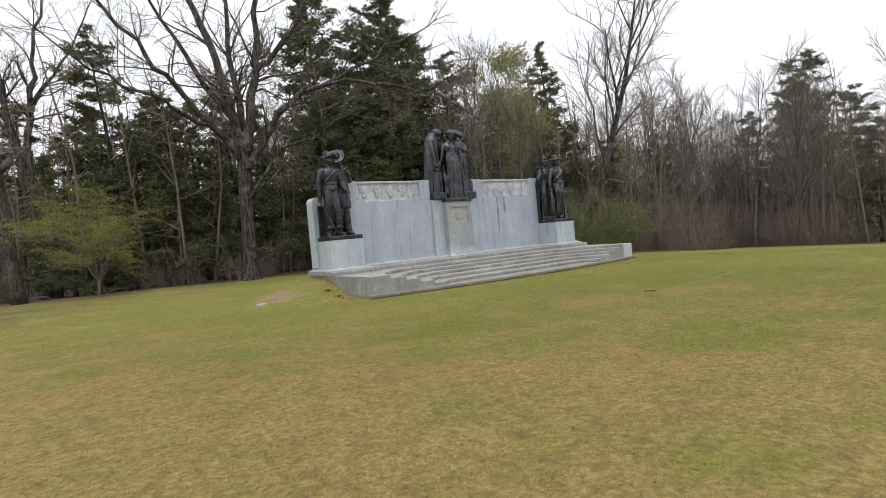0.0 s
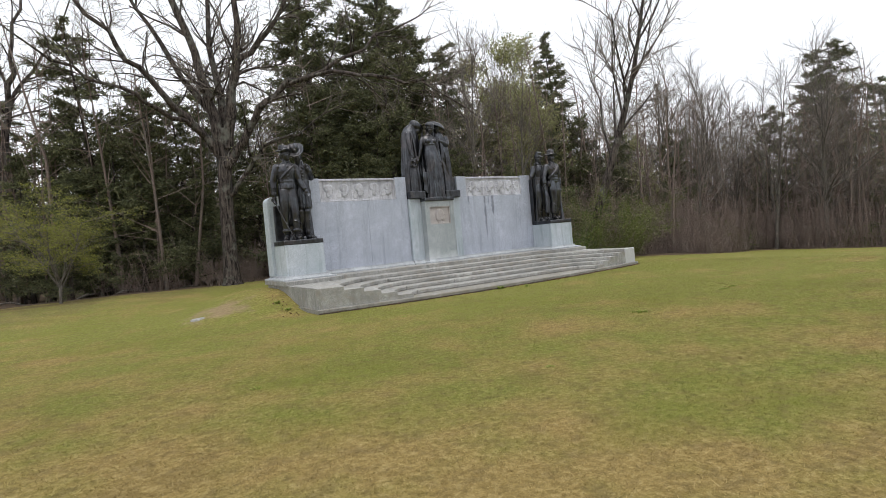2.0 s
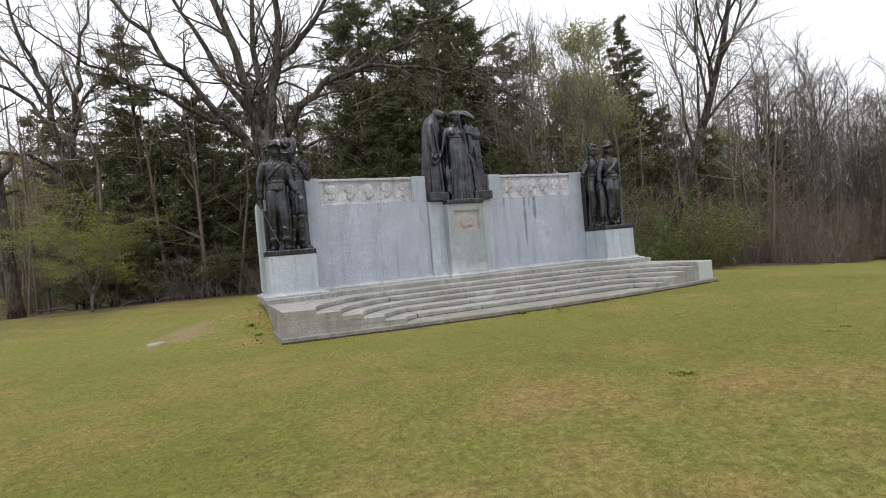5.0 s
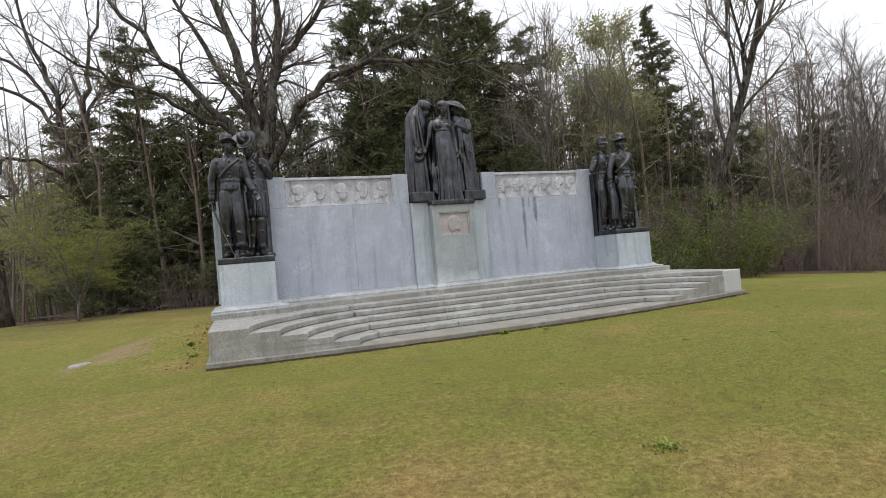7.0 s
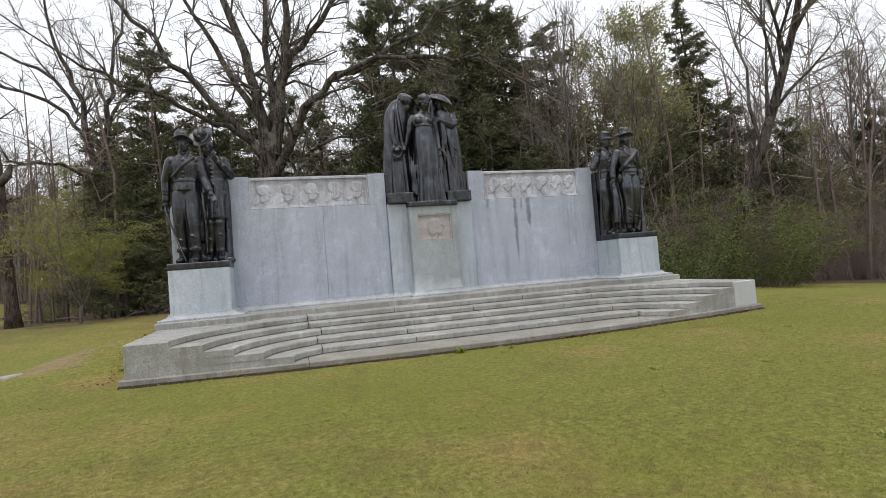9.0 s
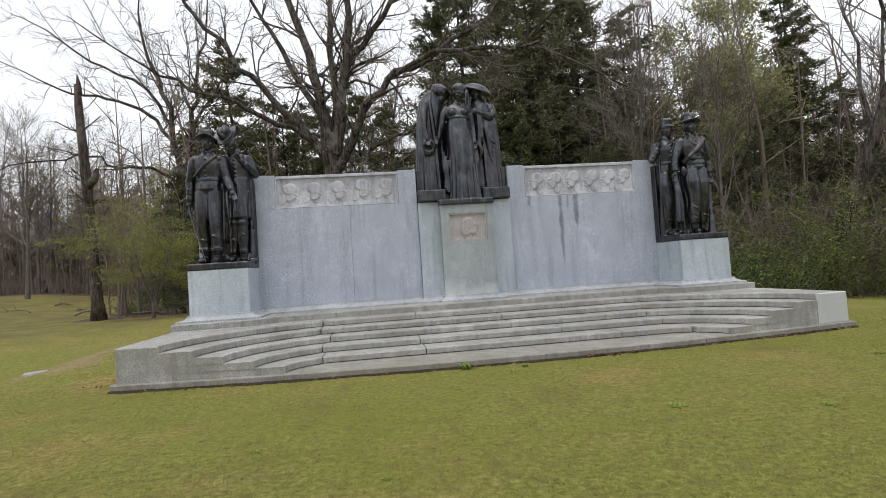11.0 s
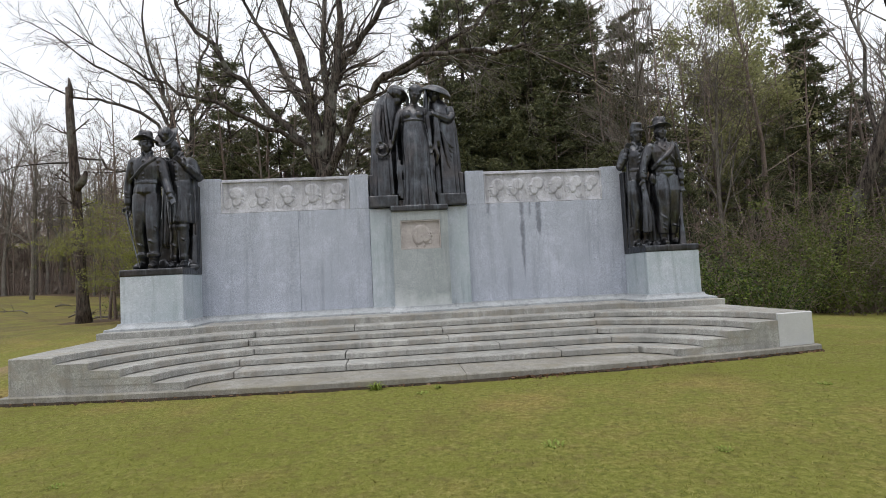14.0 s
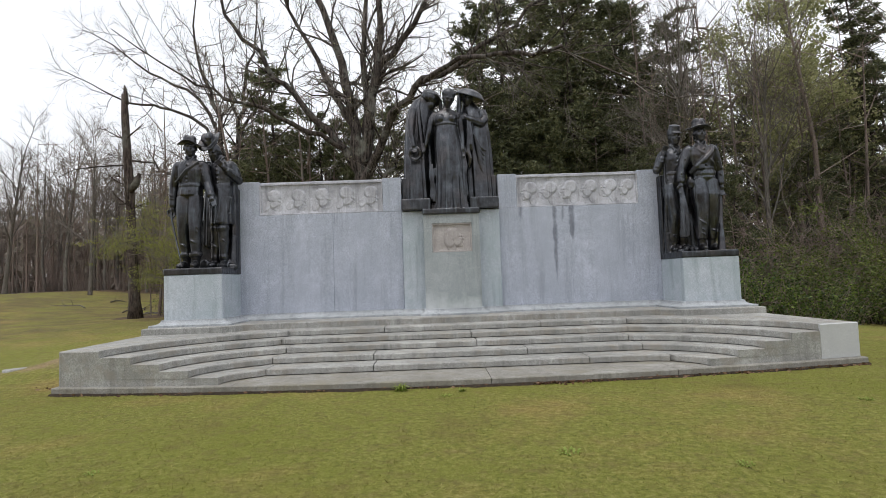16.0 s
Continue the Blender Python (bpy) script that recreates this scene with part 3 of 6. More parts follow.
# ---- bronze statues: each group is one plain mesh ----
def loft(acc, rings, seg=28):
    """A closed smooth body through rings (x, y, z, rx, ry)."""
    th = np.arange(seg) * 2 * math.pi / seg
    V = [np.stack([x + rx * np.cos(th), y + ry * np.sin(th), np.full(seg, z)], -1) for x, y, z, rx, ry in rings]
    n = len(rings)
    fs = [(i * seg + j, i * seg + (j + 1) % seg, (i + 1) * seg + (j + 1) % seg, (i + 1) * seg + j) for i in range(n - 1) for j in range(seg)]
    acc.add(V, fs + [tuple(range(seg))[::-1], tuple((n - 1) * seg + j for j in range(seg))])


def limb(acc, pts, rad, sides=12):
    p = np.asarray(pts, float)
    t = np.linspace(0, len(p) - 1, (len(p) - 1) * 3 + 1)
    q = np.stack([np.interp(t, np.arange(len(p)), p[:, k]) for k in range(3)], -1)
    tube(acc, q, np.interp(t, np.arange(len(p)), rad), sides)


def ball(acc, x, y, z, rx, ry, rz, tilt=0.0, lean=0.0):
    u, w = np.meshgrid(np.linspace(0, 2 * math.pi, 17)[:-1], np.linspace(-math.pi / 2 + 0.05, math.pi / 2 - 0.05, 11))
    P = np.stack([rx * np.cos(w) * np.cos(u), ry * np.cos(w) * np.sin(u), rz * np.sin(w)], -1).reshape(-1, 3)
    m = np.array(Matrix.Rotation(tilt, 3, "X") @ Matrix.Rotation(lean, 3, "Y"))
    P = P @ m.T + np.array([x, y, z])
    fs = [(i * 16 + j, i * 16 + (j + 1) % 16, (i + 1) * 16 + (j + 1) % 16, (i + 1) * 16 + j) for i in range(10) for j in range(16)]
    acc.add(P, fs + [tuple(range(16))[::-1], tuple(160 + j for j in range(16))])


def swing(tilt, lean, turn=0.0):
    """A turn as a 3 x 3 array: nod forward, lean sideways, then turn about the upright."""
    return np.array(Matrix.Rotation(turn, 3, "Z") @ Matrix.Rotation(tilt, 3, "X") @ Matrix.Rotation(lean, 3, "Y"))


def blob(acc, m, o, x, y, z, rx, ry, rz):
    """An egg in a turned frame m about the point o."""
    u, w = np.meshgrid(np.linspace(0, 2 * math.pi, 17)[:-1], np.linspace(-math.pi / 2 + 0.05, math.pi / 2 - 0.05, 11))
    P = np.stack([x + rx * np.cos(w) * np.cos(u), y + ry * np.cos(w) * np.sin(u), z + rz * np.sin(w)], -1).reshape(-1, 3) @ m.T + np.array(o)
    fs = [(i * 16 + j, i * 16 + (j + 1) % 16, (i + 1) * 16 + (j + 1) % 16, (i + 1) * 16 + j) for i in range(10) for j in range(16)]
    acc.add(P, fs + [tuple(range(16))[::-1], tuple(160 + j for j in range(16))])


def pleats(seed, n, a0, a1, z0, z1, depth, drift=0.0):
    """n irregular cloth folds between two bearings (degrees, 270 is to the front), each from its own height down."""
    r = random.Random(seed)
    out = []
    for k in range(n):
        a = a0 + (a1 - a0) * (k + r.uniform(0.2, 0.8)) / n
        out.append((math.radians(a), depth * r.uniform(0.5, 1.2) * (1 if k % 2 else -0.9), math.radians(abs(a1 - a0) / n * r.uniform(0.32, 0.5)), z0, z1 - (z1 - z0) * r.uniform(0.0, 0.4), drift * r.uniform(0.3, 1.0)))
    return out


def drape(acc, rings, folds, seg=110):
    """A closed cloth body through rings (x, y, z, rx, ry), with ridges and hollows (bearing, depth, width, bottom, top, drift)."""
    R = np.asarray(rings, float)
    t = np.linspace(0, len(R) - 1, (len(R) - 1) * 6 + 1)
    R = np.stack([np.interp(t, np.arange(len(R)), R[:, k]) for k in range(5)], -1)
    R[1:-1, 3:] = (R[:-2, 3:] + R[1:-1, 3:] * 2 + R[2:, 3:]) / 4
    th = np.arange(seg) * 2 * math.pi / seg
    V = []
    for x, y, z, rx, ry in R:
        k = np.ones(seg)
        for a, depth, w, z0, z1, drift in folds:
            fade = min(1.0, max(0.0, (z1 - z) / (0.35 * (z1 - z0)))) * min(1.0, max(0.0, (z - z0 + 0.02) / 0.02))
            d = (th - a - drift * (z1 - z) + math.pi) % (2 * math.pi) - math.pi
            k = k + depth * fade * np.exp(-(d / w) ** 2)
        V.append(np.stack([x + rx * k * np.cos(th), y + ry * k * np.sin(th), np.full(seg, z)], -1))
    n = len(R)
    fs = [(i * seg + j, i * seg + (j + 1) % seg, (i + 1) * seg + (j + 1) % seg, (i + 1) * seg + j) for i in range(n - 1) for j in range(seg)]
    acc.add(V, fs + [tuple(range(seg))[::-1], tuple((n - 1) * seg + j for j in range(seg))])


def hand_at(acc, wrist, way, curl=0.3, palm_out=(0, -1, 0)):
    d = np.array(way, float)
    d /= np.linalg.norm(d)
    side_ = np.cross(d, palm_out)
    side_ /= np.linalg.norm(side_) + 1e-9
    p = np.array(wrist) + d * 0.07
    limb(acc, [np.array(wrist), p, p + d * 0.03], [0.05, 0.055, 0.045], 10)
    for k in (-1.5, -0.5, 0.5, 1.5):
        q = p + d * 0.05 + side_ * 0.026 * k
        limb(acc, [q - d * 0.03, q + d * 0.05, q + d * 0.11 + np.array(palm_out) * curl * 0.08], [0.020, 0.018, 0.013], 7)
    limb(acc, [p - d * 0.02 + side_ * 0.05, p + d * 0.03 + side_ * 0.085, p + d * 0.075 + side_ * 0.09], [0.022, 0.019, 0.014], 7)


def head_at(acc, o, nod=0.0, lean=0.0, turn=0.0, k=1.0, beard=False):
    m = swing(nod, lean, turn)
    for x, y, z, rx, ry, rz in ((0, 0.015, 0.03, 0.120, 0.150, 0.150), (0, -0.045, -0.05, 0.095, 0.100, 0.125), (0, -0.085, -0.130, 0.055, 0.050, 0.048), (0, -0.150, -0.015, 0.018, 0.030, 0.026),
                                (0, -0.140, 0.018, 0.014, 0.022, 0.040), (0.045, -0.118, 0.042, 0.040, 0.024, 0.015), (-0.045, -0.118, 0.042, 0.040, 0.024, 0.015), (0.062, -0.095, -0.035, 0.034, 0.030, 0.036), (-0.062, -0.095, -0.035, 0.034, 0.030, 0.036),
                                (0, -0.128, -0.072, 0.036, 0.020, 0.012), (0, -0.124, -0.094, 0.032, 0.020, 0.012), (0.122, 0.01, 0.0, 0.016, 0.032, 0.045), (-0.122, 0.01, 0.0, 0.016, 0.032, 0.045), (0, 0.09, -0.05, 0.10, 0.07, 0.11)):
        blob(acc, m, o, x * k, y * k, z * k, rx * k, ry * k, rz * k)
    if beard:
        blob(acc, m, o, 0, -0.10 * k, -0.125 * k, 0.072 * k, 0.062 * k, 0.085 * k)
        blob(acc, m, o, 0, -0.132 * k, -0.060 * k, 0.055 * k, 0.020 * k, 0.017 * k)


def slouch_hat(acc, o, rx, ry, tilt, lean, turn=0.0, curl=0.03, crown=0.19, wave=0.0):
    """A soft felt hat: a creased crown on a wide wavy brim."""
    m, n, V = swing(tilt, lean, turn), 40, []
    for rr, dz in ((0.35, 0.016), (0.72, 0.012), (1.0, 0.015), (1.0, -0.012), (0.72, -0.016), (0.35, -0.016)):
        for k in range(n):
            a = 2 * math.pi * k / n
            up = (curl * math.cos(a) ** 2 + wave * math.sin(3 * a + 0.6)) * max(0.0, rr - 0.45) / 0.55
            V.append(m @ np.array([rx * rr * math.cos(a), ry * rr * math.sin(a), dz + up]) + np.array(o))
    acc.add(V, [(i * n + j, i * n + (j + 1) % n, ((i + 1) % 6) * n + (j + 1) % n, ((i + 1) % 6) * n + j) for i in range(6) for j in range(n)])
    blob(acc, m, o, 0, 0.01, 0.045, 0.134, 0.158, 0.10)
    for sx in (-1, 1):
        blob(acc, m, o, sx * 0.052, 0.02, crown * 0.58, 0.075, 0.130, crown * 0.42)
    blob(acc, m, o, 0, -0.11, crown * 0.36, 0.05, 0.045, crown * 0.36)
    blob(acc, m, o, 0, 0.0, 0.022, 0.142, 0.168, 0.022)


def man(acc, pelvis, neck, shoulders, elbows, wrists, knees, ankles, toes, hem, boot, seed, k=1.0, coat_r=(0.25, 0.20), collar=True, trousers=0.0):
    """A clothed standing figure from its joints. hem: height of the jacket's lower edge; boot: height of the boot tops (0: loose trousers over shoes)."""
    r = random.Random(seed)
    P, N = np.array(pelvis, float), np.array(neck, float)

    def mid(f):
        return P + (N - P) * f

    prof = [(-0.02, 0.17, 0.08), (0.02, 0.215, 0.13), (0.09, 0.242, 0.185), (0.18, 0.232, 0.182), (0.30, 0.222, 0.168), (0.50, 0.247, 0.186), (0.68, 0.272, 0.198), (0.80, 0.268, 0.178), (0.88, 0.225, 0.150), (0.95, 0.130, 0.112), (1.0, 0.092, 0.092), (1.08, 0.085, 0.088)]
    drape(acc, [(*mid(f), rx * k, ry * k) for f, rx, ry in prof], pleats(seed, 16, 180, 360, mid(0.0)[2], mid(0.85)[2], 0.030, 0.25), 72)
    # jacket skirt below the waist
    zw = mid(0.30)[2]
    c = mid(0.05)
    drape(acc, [(c[0], c[1], hem - 0.015, coat_r[0] * 0.97 * k, coat_r[1] * 0.97 * k), (c[0], c[1], hem, coat_r[0] * k, coat_r[1] * k), (*mid(0.12)[:2], 0.5 * (hem + zw), 0.5 * (coat_r[0] + 0.245) * k, 0.5 * (coat_r[1] + 0.192) * k), (*mid(0.30)[:2], zw - 0.02, 0.236 * k, 0.182 * k), (*mid(0.30)[:2], zw + 0.015, 0.231 * k, 0.176 * k)],
          pleats(seed + 1, 15, 170, 370, hem - 0.03, zw, 0.05), 72)
    q = mid(0.32)
    loft(acc, [(q[0], q[1], zw + 0.0, 0.243 * k, 0.188 * k), (q[0], q[1], zw + 0.05, 0.243 * k, 0.188 * k)], 40)
    # front edge, buttons, collar
    for f in (0.40, 0.50, 0.60, 0.70, 0.80):
        q = mid(f)
        ball(acc, q[0] - 0.01, q[1] - (0.190 + 0.010 * math.sin(3 * f)) * k, q[2], 0.016, 0.016, 0.016)
    a, b = mid(0.36), mid(0.86)
    limb(acc, [(a[0] + 0.025, a[1] - 0.172 * k, a[2]), (*(0.5 * (a + b) + (0.025, -0.195 * k, 0)),), (b[0] + 0.02, b[1] - 0.145 * k, b[2])], [0.012, 0.014, 0.012], 6)
    if collar:
        for sx in (-1, 1):
            limb(acc, [N + (sx * 0.085, 0.03, 0.05), N + (sx * 0.075, -0.075, 0.0), N + (sx * 0.035, -0.145, -0.09), N + (sx * 0.07, -0.165, -0.15)], [0.024, 0.028, 0.026, 0.010], 8)
    for sx, S, E, W in zip((-1, 1), shoulders, elbows, wrists):
        S, E, W = np.array(S, float), np.array(E, float), np.array(W, float)
        ball(acc, *(S + (-sx * 0.02, 0, -0.01)), 0.125 * k, 0.125 * k, 0.110 * k)
        limb(acc, [S, 0.6 * S + 0.4 * E, E, 0.55 * E + 0.45 * W, W], [0.112 * k, 0.112 * k, 0.092 * k, 0.088 * k, 0.066 * k], 14)
        ball(acc, *E, 0.092 * k, 0.092 * k, 0.092 * k)
        d = (W - E) / np.linalg.norm(W - E)
        limb(acc, [W - d * 0.10, W - d * 0.02], [0.080 * k, 0.076 * k], 14)
        # sleeve creases round the elbow and shoulder
        for _ in range(4):
            f = r.uniform(0.15, 0.95)
            q, w = (S + (E - S) * f, E - S) if r.random() < 0.5 else (E + (W - E) * f * 0.7, W - E)
            v = np.cross(w / np.linalg.norm(w), [r.gauss(0, 1), -1.5, r.gauss(0, 1)])
            v /= np.linalg.norm(v)
            o = np.array([0, -0.086 * k, 0]) if abs(w[1]) < 0.7 * np.linalg.norm(w) else np.array([0, 0, 0.06])
            limb(acc, [q + o * 0.8 - v * 0.07, q + o, q + o * 0.8 + v * 0.07 + (0, 0, 0.03)], [0.006, 0.013, 0.006], 6)
    for sx, K, A, T in zip((-1, 1), knees, ankles, toes):
        K, A, T = np.array(K, float), np.array(A, float), np.array(T, float)
        H = P + (sx * 0.112 * k, -0.012, 0.05)
        g = 1 + trousers
        limb(acc, [H, 0.55 * H + 0.45 * K, K + (0, 0, 0.05), K + (0, 0.01, -0.08), 0.5 * (K + A) + (0, 0.025, 0.02), A + (0, 0, 0.04)], [0.156 * k, 0.150 * k * g, 0.116 * k * g, 0.112 * k * g, 0.112 * k * g, 0.080 * k * (1 + 1.3 * trousers)], 16)
        for _ in range(4):
            f = r.uniform(0.35, 1.0)
            q = H + (K - H) * f if r.random() < 0.6 else K + (A - K) * f * 0.8
            dx = r.uniform(-0.07, 0.07)
            limb(acc, [q + (dx - 0.07, -0.085 * k * g, 0.03 * r.gauss(0, 1)), q + (dx, -0.108 * k * g, -0.03), q + (dx + 0.07, -0.080 * k * g, -0.08)], [0.005, 0.013, 0.005], 6)
        if boot > 0:
            q = A + (K - A) * min(1.15, (boot - A[2]) / (K[2] - A[2]))
            limb(acc, [q + (0, 0, -0.07), q + (0, 0, -0.02), q + (0, 0, 0.015)], [0.118 * k, 0.130 * k, 0.126 * k], 16)
            limb(acc, [A + (0, 0, 0.07), A + (0, 0, 0.03), A + (0, 0, -0.02)], [0.088 * k, 0.094 * k, 0.086 * k], 14)
        d = (T - A) * (1, 1, 0)
        d /= np.linalg.norm(d)
        limb(acc, [A + (0, 0, 0.06), A - d * 0.02 + (0, 0, -0.10), A - d * 0.03 + (0, 0, 0.055 - A[2])], [0.082 * k, 0.075 * k, 0.062 * k], 12)
        limb(acc, [(*(A - d * 0.06)[:2], 0.05), (*(A + d * 0.07)[:2], 0.075), (*(0.4 * A + 0.6 * T)[:2], 0.060), (*T[:2], 0.040)], [0.055 * k, 0.076 * k, 0.070 * k, 0.040 * k], 12)


def cast(name, acc, m, label, voxel=0.0145):
    """Fuses the pieces of a bronze group into one smooth skin."""
    me = acc.mesh(name)
    me.materials.append(M_BRONZE)
    ob = new(name, me)
    ob.matrix_world = m
    r = ob.modifiers.new("fuse", "REMESH")
    r.mode, r.voxel_size, r.use_smooth_shade = "VOXEL", voxel, True
    k = ob.modifiers.new("soften", "SMOOTH")
    k.factor, k.iterations = 0.5, 2
    return tagged(ob, label, "statue", "bronze statues")


def slab(acc, x0, x1, y0, y1, z0, z1):
    box(acc, x0, x1, y0, y1, z0, z1, 0.012)


# two officers on the west pedestal
acc = Acc()
slab(acc, -0.575, 0.575, -0.52, 0.50, -0.13, 0.0)
man(acc, (-0.215, -0.10, 1.40), (-0.19, -0.10, 2.27), ((-0.455, -0.08, 2.11), (0.05, -0.10, 2.11)), ((-0.575, -0.04, 1.69), (0.145, -0.12, 1.73)), ((-0.585, -0.06, 1.28), (0.265, -0.24, 1.43)),
    ((-0.35, -0.13, 0.74), (-0.085, -0.21, 0.72)), ((-0.315, -0.08, 0.20), (-0.065, -0.21, 0.20)), ((-0.42, -0.27, 0.04), (-0.055, -0.43, 0.04)), 1.49, 0.30, 5)
hand_at(acc, (-0.585, -0.06, 1.28), (0.02, -0.08, -1), 0.6)
hand_at(acc, (0.265, -0.24, 1.43), (0.35, -0.25, -0.75), 0.2)
head_at(acc, (-0.20, -0.13, 2.455), 0.0, 0.0, 0.45)
slouch_hat(acc, (-0.225, -0.11, 2.575), 0.225, 0.25, 0.02, 0.07, 0.35, -0.05, 0.17, 0.018)
for a, b in (((0.0, -0.235, 2.16), (-0.44, -0.255, 1.74)),):                                          # sash
    limb(acc, [a, (-0.20, -0.315, 1.98), b], [0.026, 0.028, 0.026], 8)
limb(acc, [(-0.62, -0.04, 1.26), (-0.60, -0.12, 1.10), (-0.42, -0.28, 0.55), (-0.22, -0.47, 0.02)], [0.03, 0.024, 0.020, 0.013], 8)   # sword
limb(acc, [(-0.60, -0.02, 1.26), (-0.68, -0.10, 1.20), (-0.66, -0.14, 1.10), (-0.59, -0.12, 1.08)], [0.013, 0.014, 0.014, 0.013], 6)
man(acc, (0.31, 0.17, 1.42), (0.29, 0.16, 2.29), ((0.05, 0.16, 2.16), (0.515, 0.19, 2.15)), ((0.0, 0.08, 1.74), (0.645, 0.24, 1.84)), ((0.12, -0.04, 1.66), (0.485, -0.02, 2.03)),
    ((0.20, 0.16, 0.76), (0.36, 0.10, 0.80)), ((0.16, 0.20, 0.20), (0.365, 0.10, 0.20)), ((0.10, 0.02, 0.04), (0.42, -0.13, 0.04)), 0.92, 0.84, 9, 0.98, (0.235, 0.205))
drape(acc, [(0.325, 0.16, 0.90, 0.225, 0.20), (0.325, 0.16, 0.93, 0.235, 0.21), (0.32, 0.16, 1.25, 0.232, 0.20), (0.31, 0.165, 1.55, 0.232, 0.19), (0.305, 0.165, 1.72, 0.225, 0.18)], pleats(31, 13, 180, 360, 0.88, 1.72, 0.065), 90)
limb(acc, [(0.33, -0.035, 1.62), (0.335, -0.05, 1.25), (0.30, -0.06, 0.92)], [0.014, 0.02, 0.02], 6)
hand_at(acc, (0.485, -0.02, 2.03), (-0.55, -0.35, 0.6), 0.9)
head_at(acc, (0.215, 0.06, 2.42), 0.55, 0.0, -0.25, 1.0, True)
slouch_hat(acc, (0.145, 0.04, 2.625), 0.27, 0.28, 0.92, -0.36, 0.0, 0.06, 0.20, 0.012)
# cape that hangs behind them, the stump and rocks at their feet, the bronze back
drape(acc, [(0.50, 0.36, 0.02, 0.085, 0.12), (0.51, 0.36, 0.7, 0.08, 0.11), (0.52, 0.36, 1.3, 0.075, 0.11), (0.50, 0.34, 1.95, 0.07, 0.10)], pleats(33, 8, 170, 370, 0.0, 1.9, 0.14), 60)
drape(acc, [(0.05, 0.33, 0.45, 0.17, 0.09), (0.05, 0.33, 0.5, 0.20, 0.11), (0.06, 0.33, 0.9, 0.19, 0.12), (0.08, 0.32, 1.5, 0.19, 0.12), (0.10, 0.30, 2.0, 0.15, 0.10)], pleats(35, 9, 190, 350, 0.43, 2.0, 0.13), 70)
rr_ = random.Random(3)
for k in range(12):
    ball(acc, rr_.uniform(-0.25, 0.52), rr_.uniform(0.14, 0.42), 0.02, rr_.uniform(0.07, 0.15), rr_.uniform(0.06, 0.12), rr_.uniform(0.06, 0.24), rr_.gauss(0, 0.3))
limb(acc, [(0.50, 0.26, 0.0), (0.50, 0.28, 0.35), (0.51, 0.30, 0.66)], [0.10, 0.085, 0.08], 12)
box(acc, 0.47, 0.575, 0.38, 0.50, -0.01, 1.70, 0.012)
box(acc, -0.50, 0.50, 0.42, 0.50, -0.01, 1.05, 0.012)
cast("statue", acc, MON @ pose(-5.095, -0.51, 1.84), "dark bronze statue of two officers in slouch hats", 0.0125)

# two foot soldiers on the east pedestal
acc = Acc()
slab(acc, -0.575, 0.575, -0.52, 0.50, -0.13, 0.0)
man(acc, (-0.31, 0.20, 1.38), (-0.285, 0.19, 2.25), ((-0.525, 0.21, 2.09), (-0.055, 0.20, 2.09)), ((-0.685, 0.17, 1.76), (0.03, 0.14, 1.70)), ((-0.575, 0.10, 2.02), (0.0, 0.05, 1.40)),
    ((-0.385, 0.12, 0.76), (-0.22, 0.18, 0.76)), ((-0.41, 0.17, 0.20), (-0.19, 0.22, 0.20)), ((-0.47, -0.01, 0.04), (-0.16, 0.04, 0.04)), 1.47, 0.0, 15, 0.95, (0.235, 0.19), True, 0.10)
hand_at(acc, (-0.575, 0.10, 2.02), (0.25, -0.1, 0.9), 0.8)
head_at(acc, (-0.275, 0.16, 2.445), 0.0, 0.0, 0.0, 0.97)
# forage cap: a soft slanted crown, band and peak
limb(acc, [(-0.275, 0.17, 2.50), (-0.275, 0.165, 2.57), (-0.275, 0.11, 2.69)], [0.140, 0.138, 0.105], 18)
blob(acc, swing(0.42, 0.0), (-0.275, 0.11, 2.695), 0, 0, 0, 0.118, 0.110, 0.022)
blob(acc, swing(0.35, 0.0), (-0.275, 0.02, 2.525), 0, -0.02, 0, 0.112, 0.095, 0.016)
limb(acc, [(-0.54, 0.10, 2.26), (-0.545, 0.13, 1.2), (-0.55, 0.16, 0.75)], [0.020, 0.028, 0.034], 8)          # rifle, its butt on the ground
limb(acc, [(-0.55, 0.16, 0.78), (-0.54, 0.18, 0.45), (-0.52, 0.20, 0.42), (-0.51, 0.20, 0.0)], [0.036, 0.052, 0.075, 0.082], 10)
man(acc, (0.165, -0.10, 1.42), (0.13, -0.10, 2.26), ((-0.115, -0.08, 2.11), (0.385, -0.10, 2.11)), ((-0.285, -0.08, 1.69), (0.525, -0.04, 1.66)), ((-0.325, -0.13, 1.42), (0.525, -0.09, 1.37)),
    ((0.055, -0.17, 0.78), (0.30, -0.10, 0.78)), ((0.02, -0.16, 0.20), (0.30, -0.04, 0.20)), ((-0.02, -0.39, 0.04), (0.40, -0.22, 0.04)), 1.58, 0.0, 17, 1.0, (0.25, 0.20), True, 0.22)
hand_at(acc, (-0.325, -0.13, 1.42), (-0.05, -0.1, -1), 0.5)
hand_at(acc, (0.525, -0.09, 1.37), (0.02, -0.1, -1), 0.7)
head_at(acc, (0.12, -0.14, 2.44), 0.0, 0.0, -0.1)
slouch_hat(acc, (0.12, -0.12, 2.575), 0.245, 0.25, 0.06, 0.03, 0.0, -0.035, 0.20, 0.012)
limb(acc, [(0.345, -0.16, 2.18), (0.27, -0.27, 2.03), (0.10, -0.315, 1.86), (-0.06, -0.27, 1.72), (-0.13, -0.14, 1.62)], [0.05, 0.058, 0.060, 0.058, 0.05], 12)   # rolled blanket
limb(acc, [(-0.05, -0.20, 2.15), (0.10, -0.305, 2.0), (0.30, -0.29, 1.80), (0.41, -0.16, 1.66)], [0.022, 0.022, 0.022, 0.022], 8)
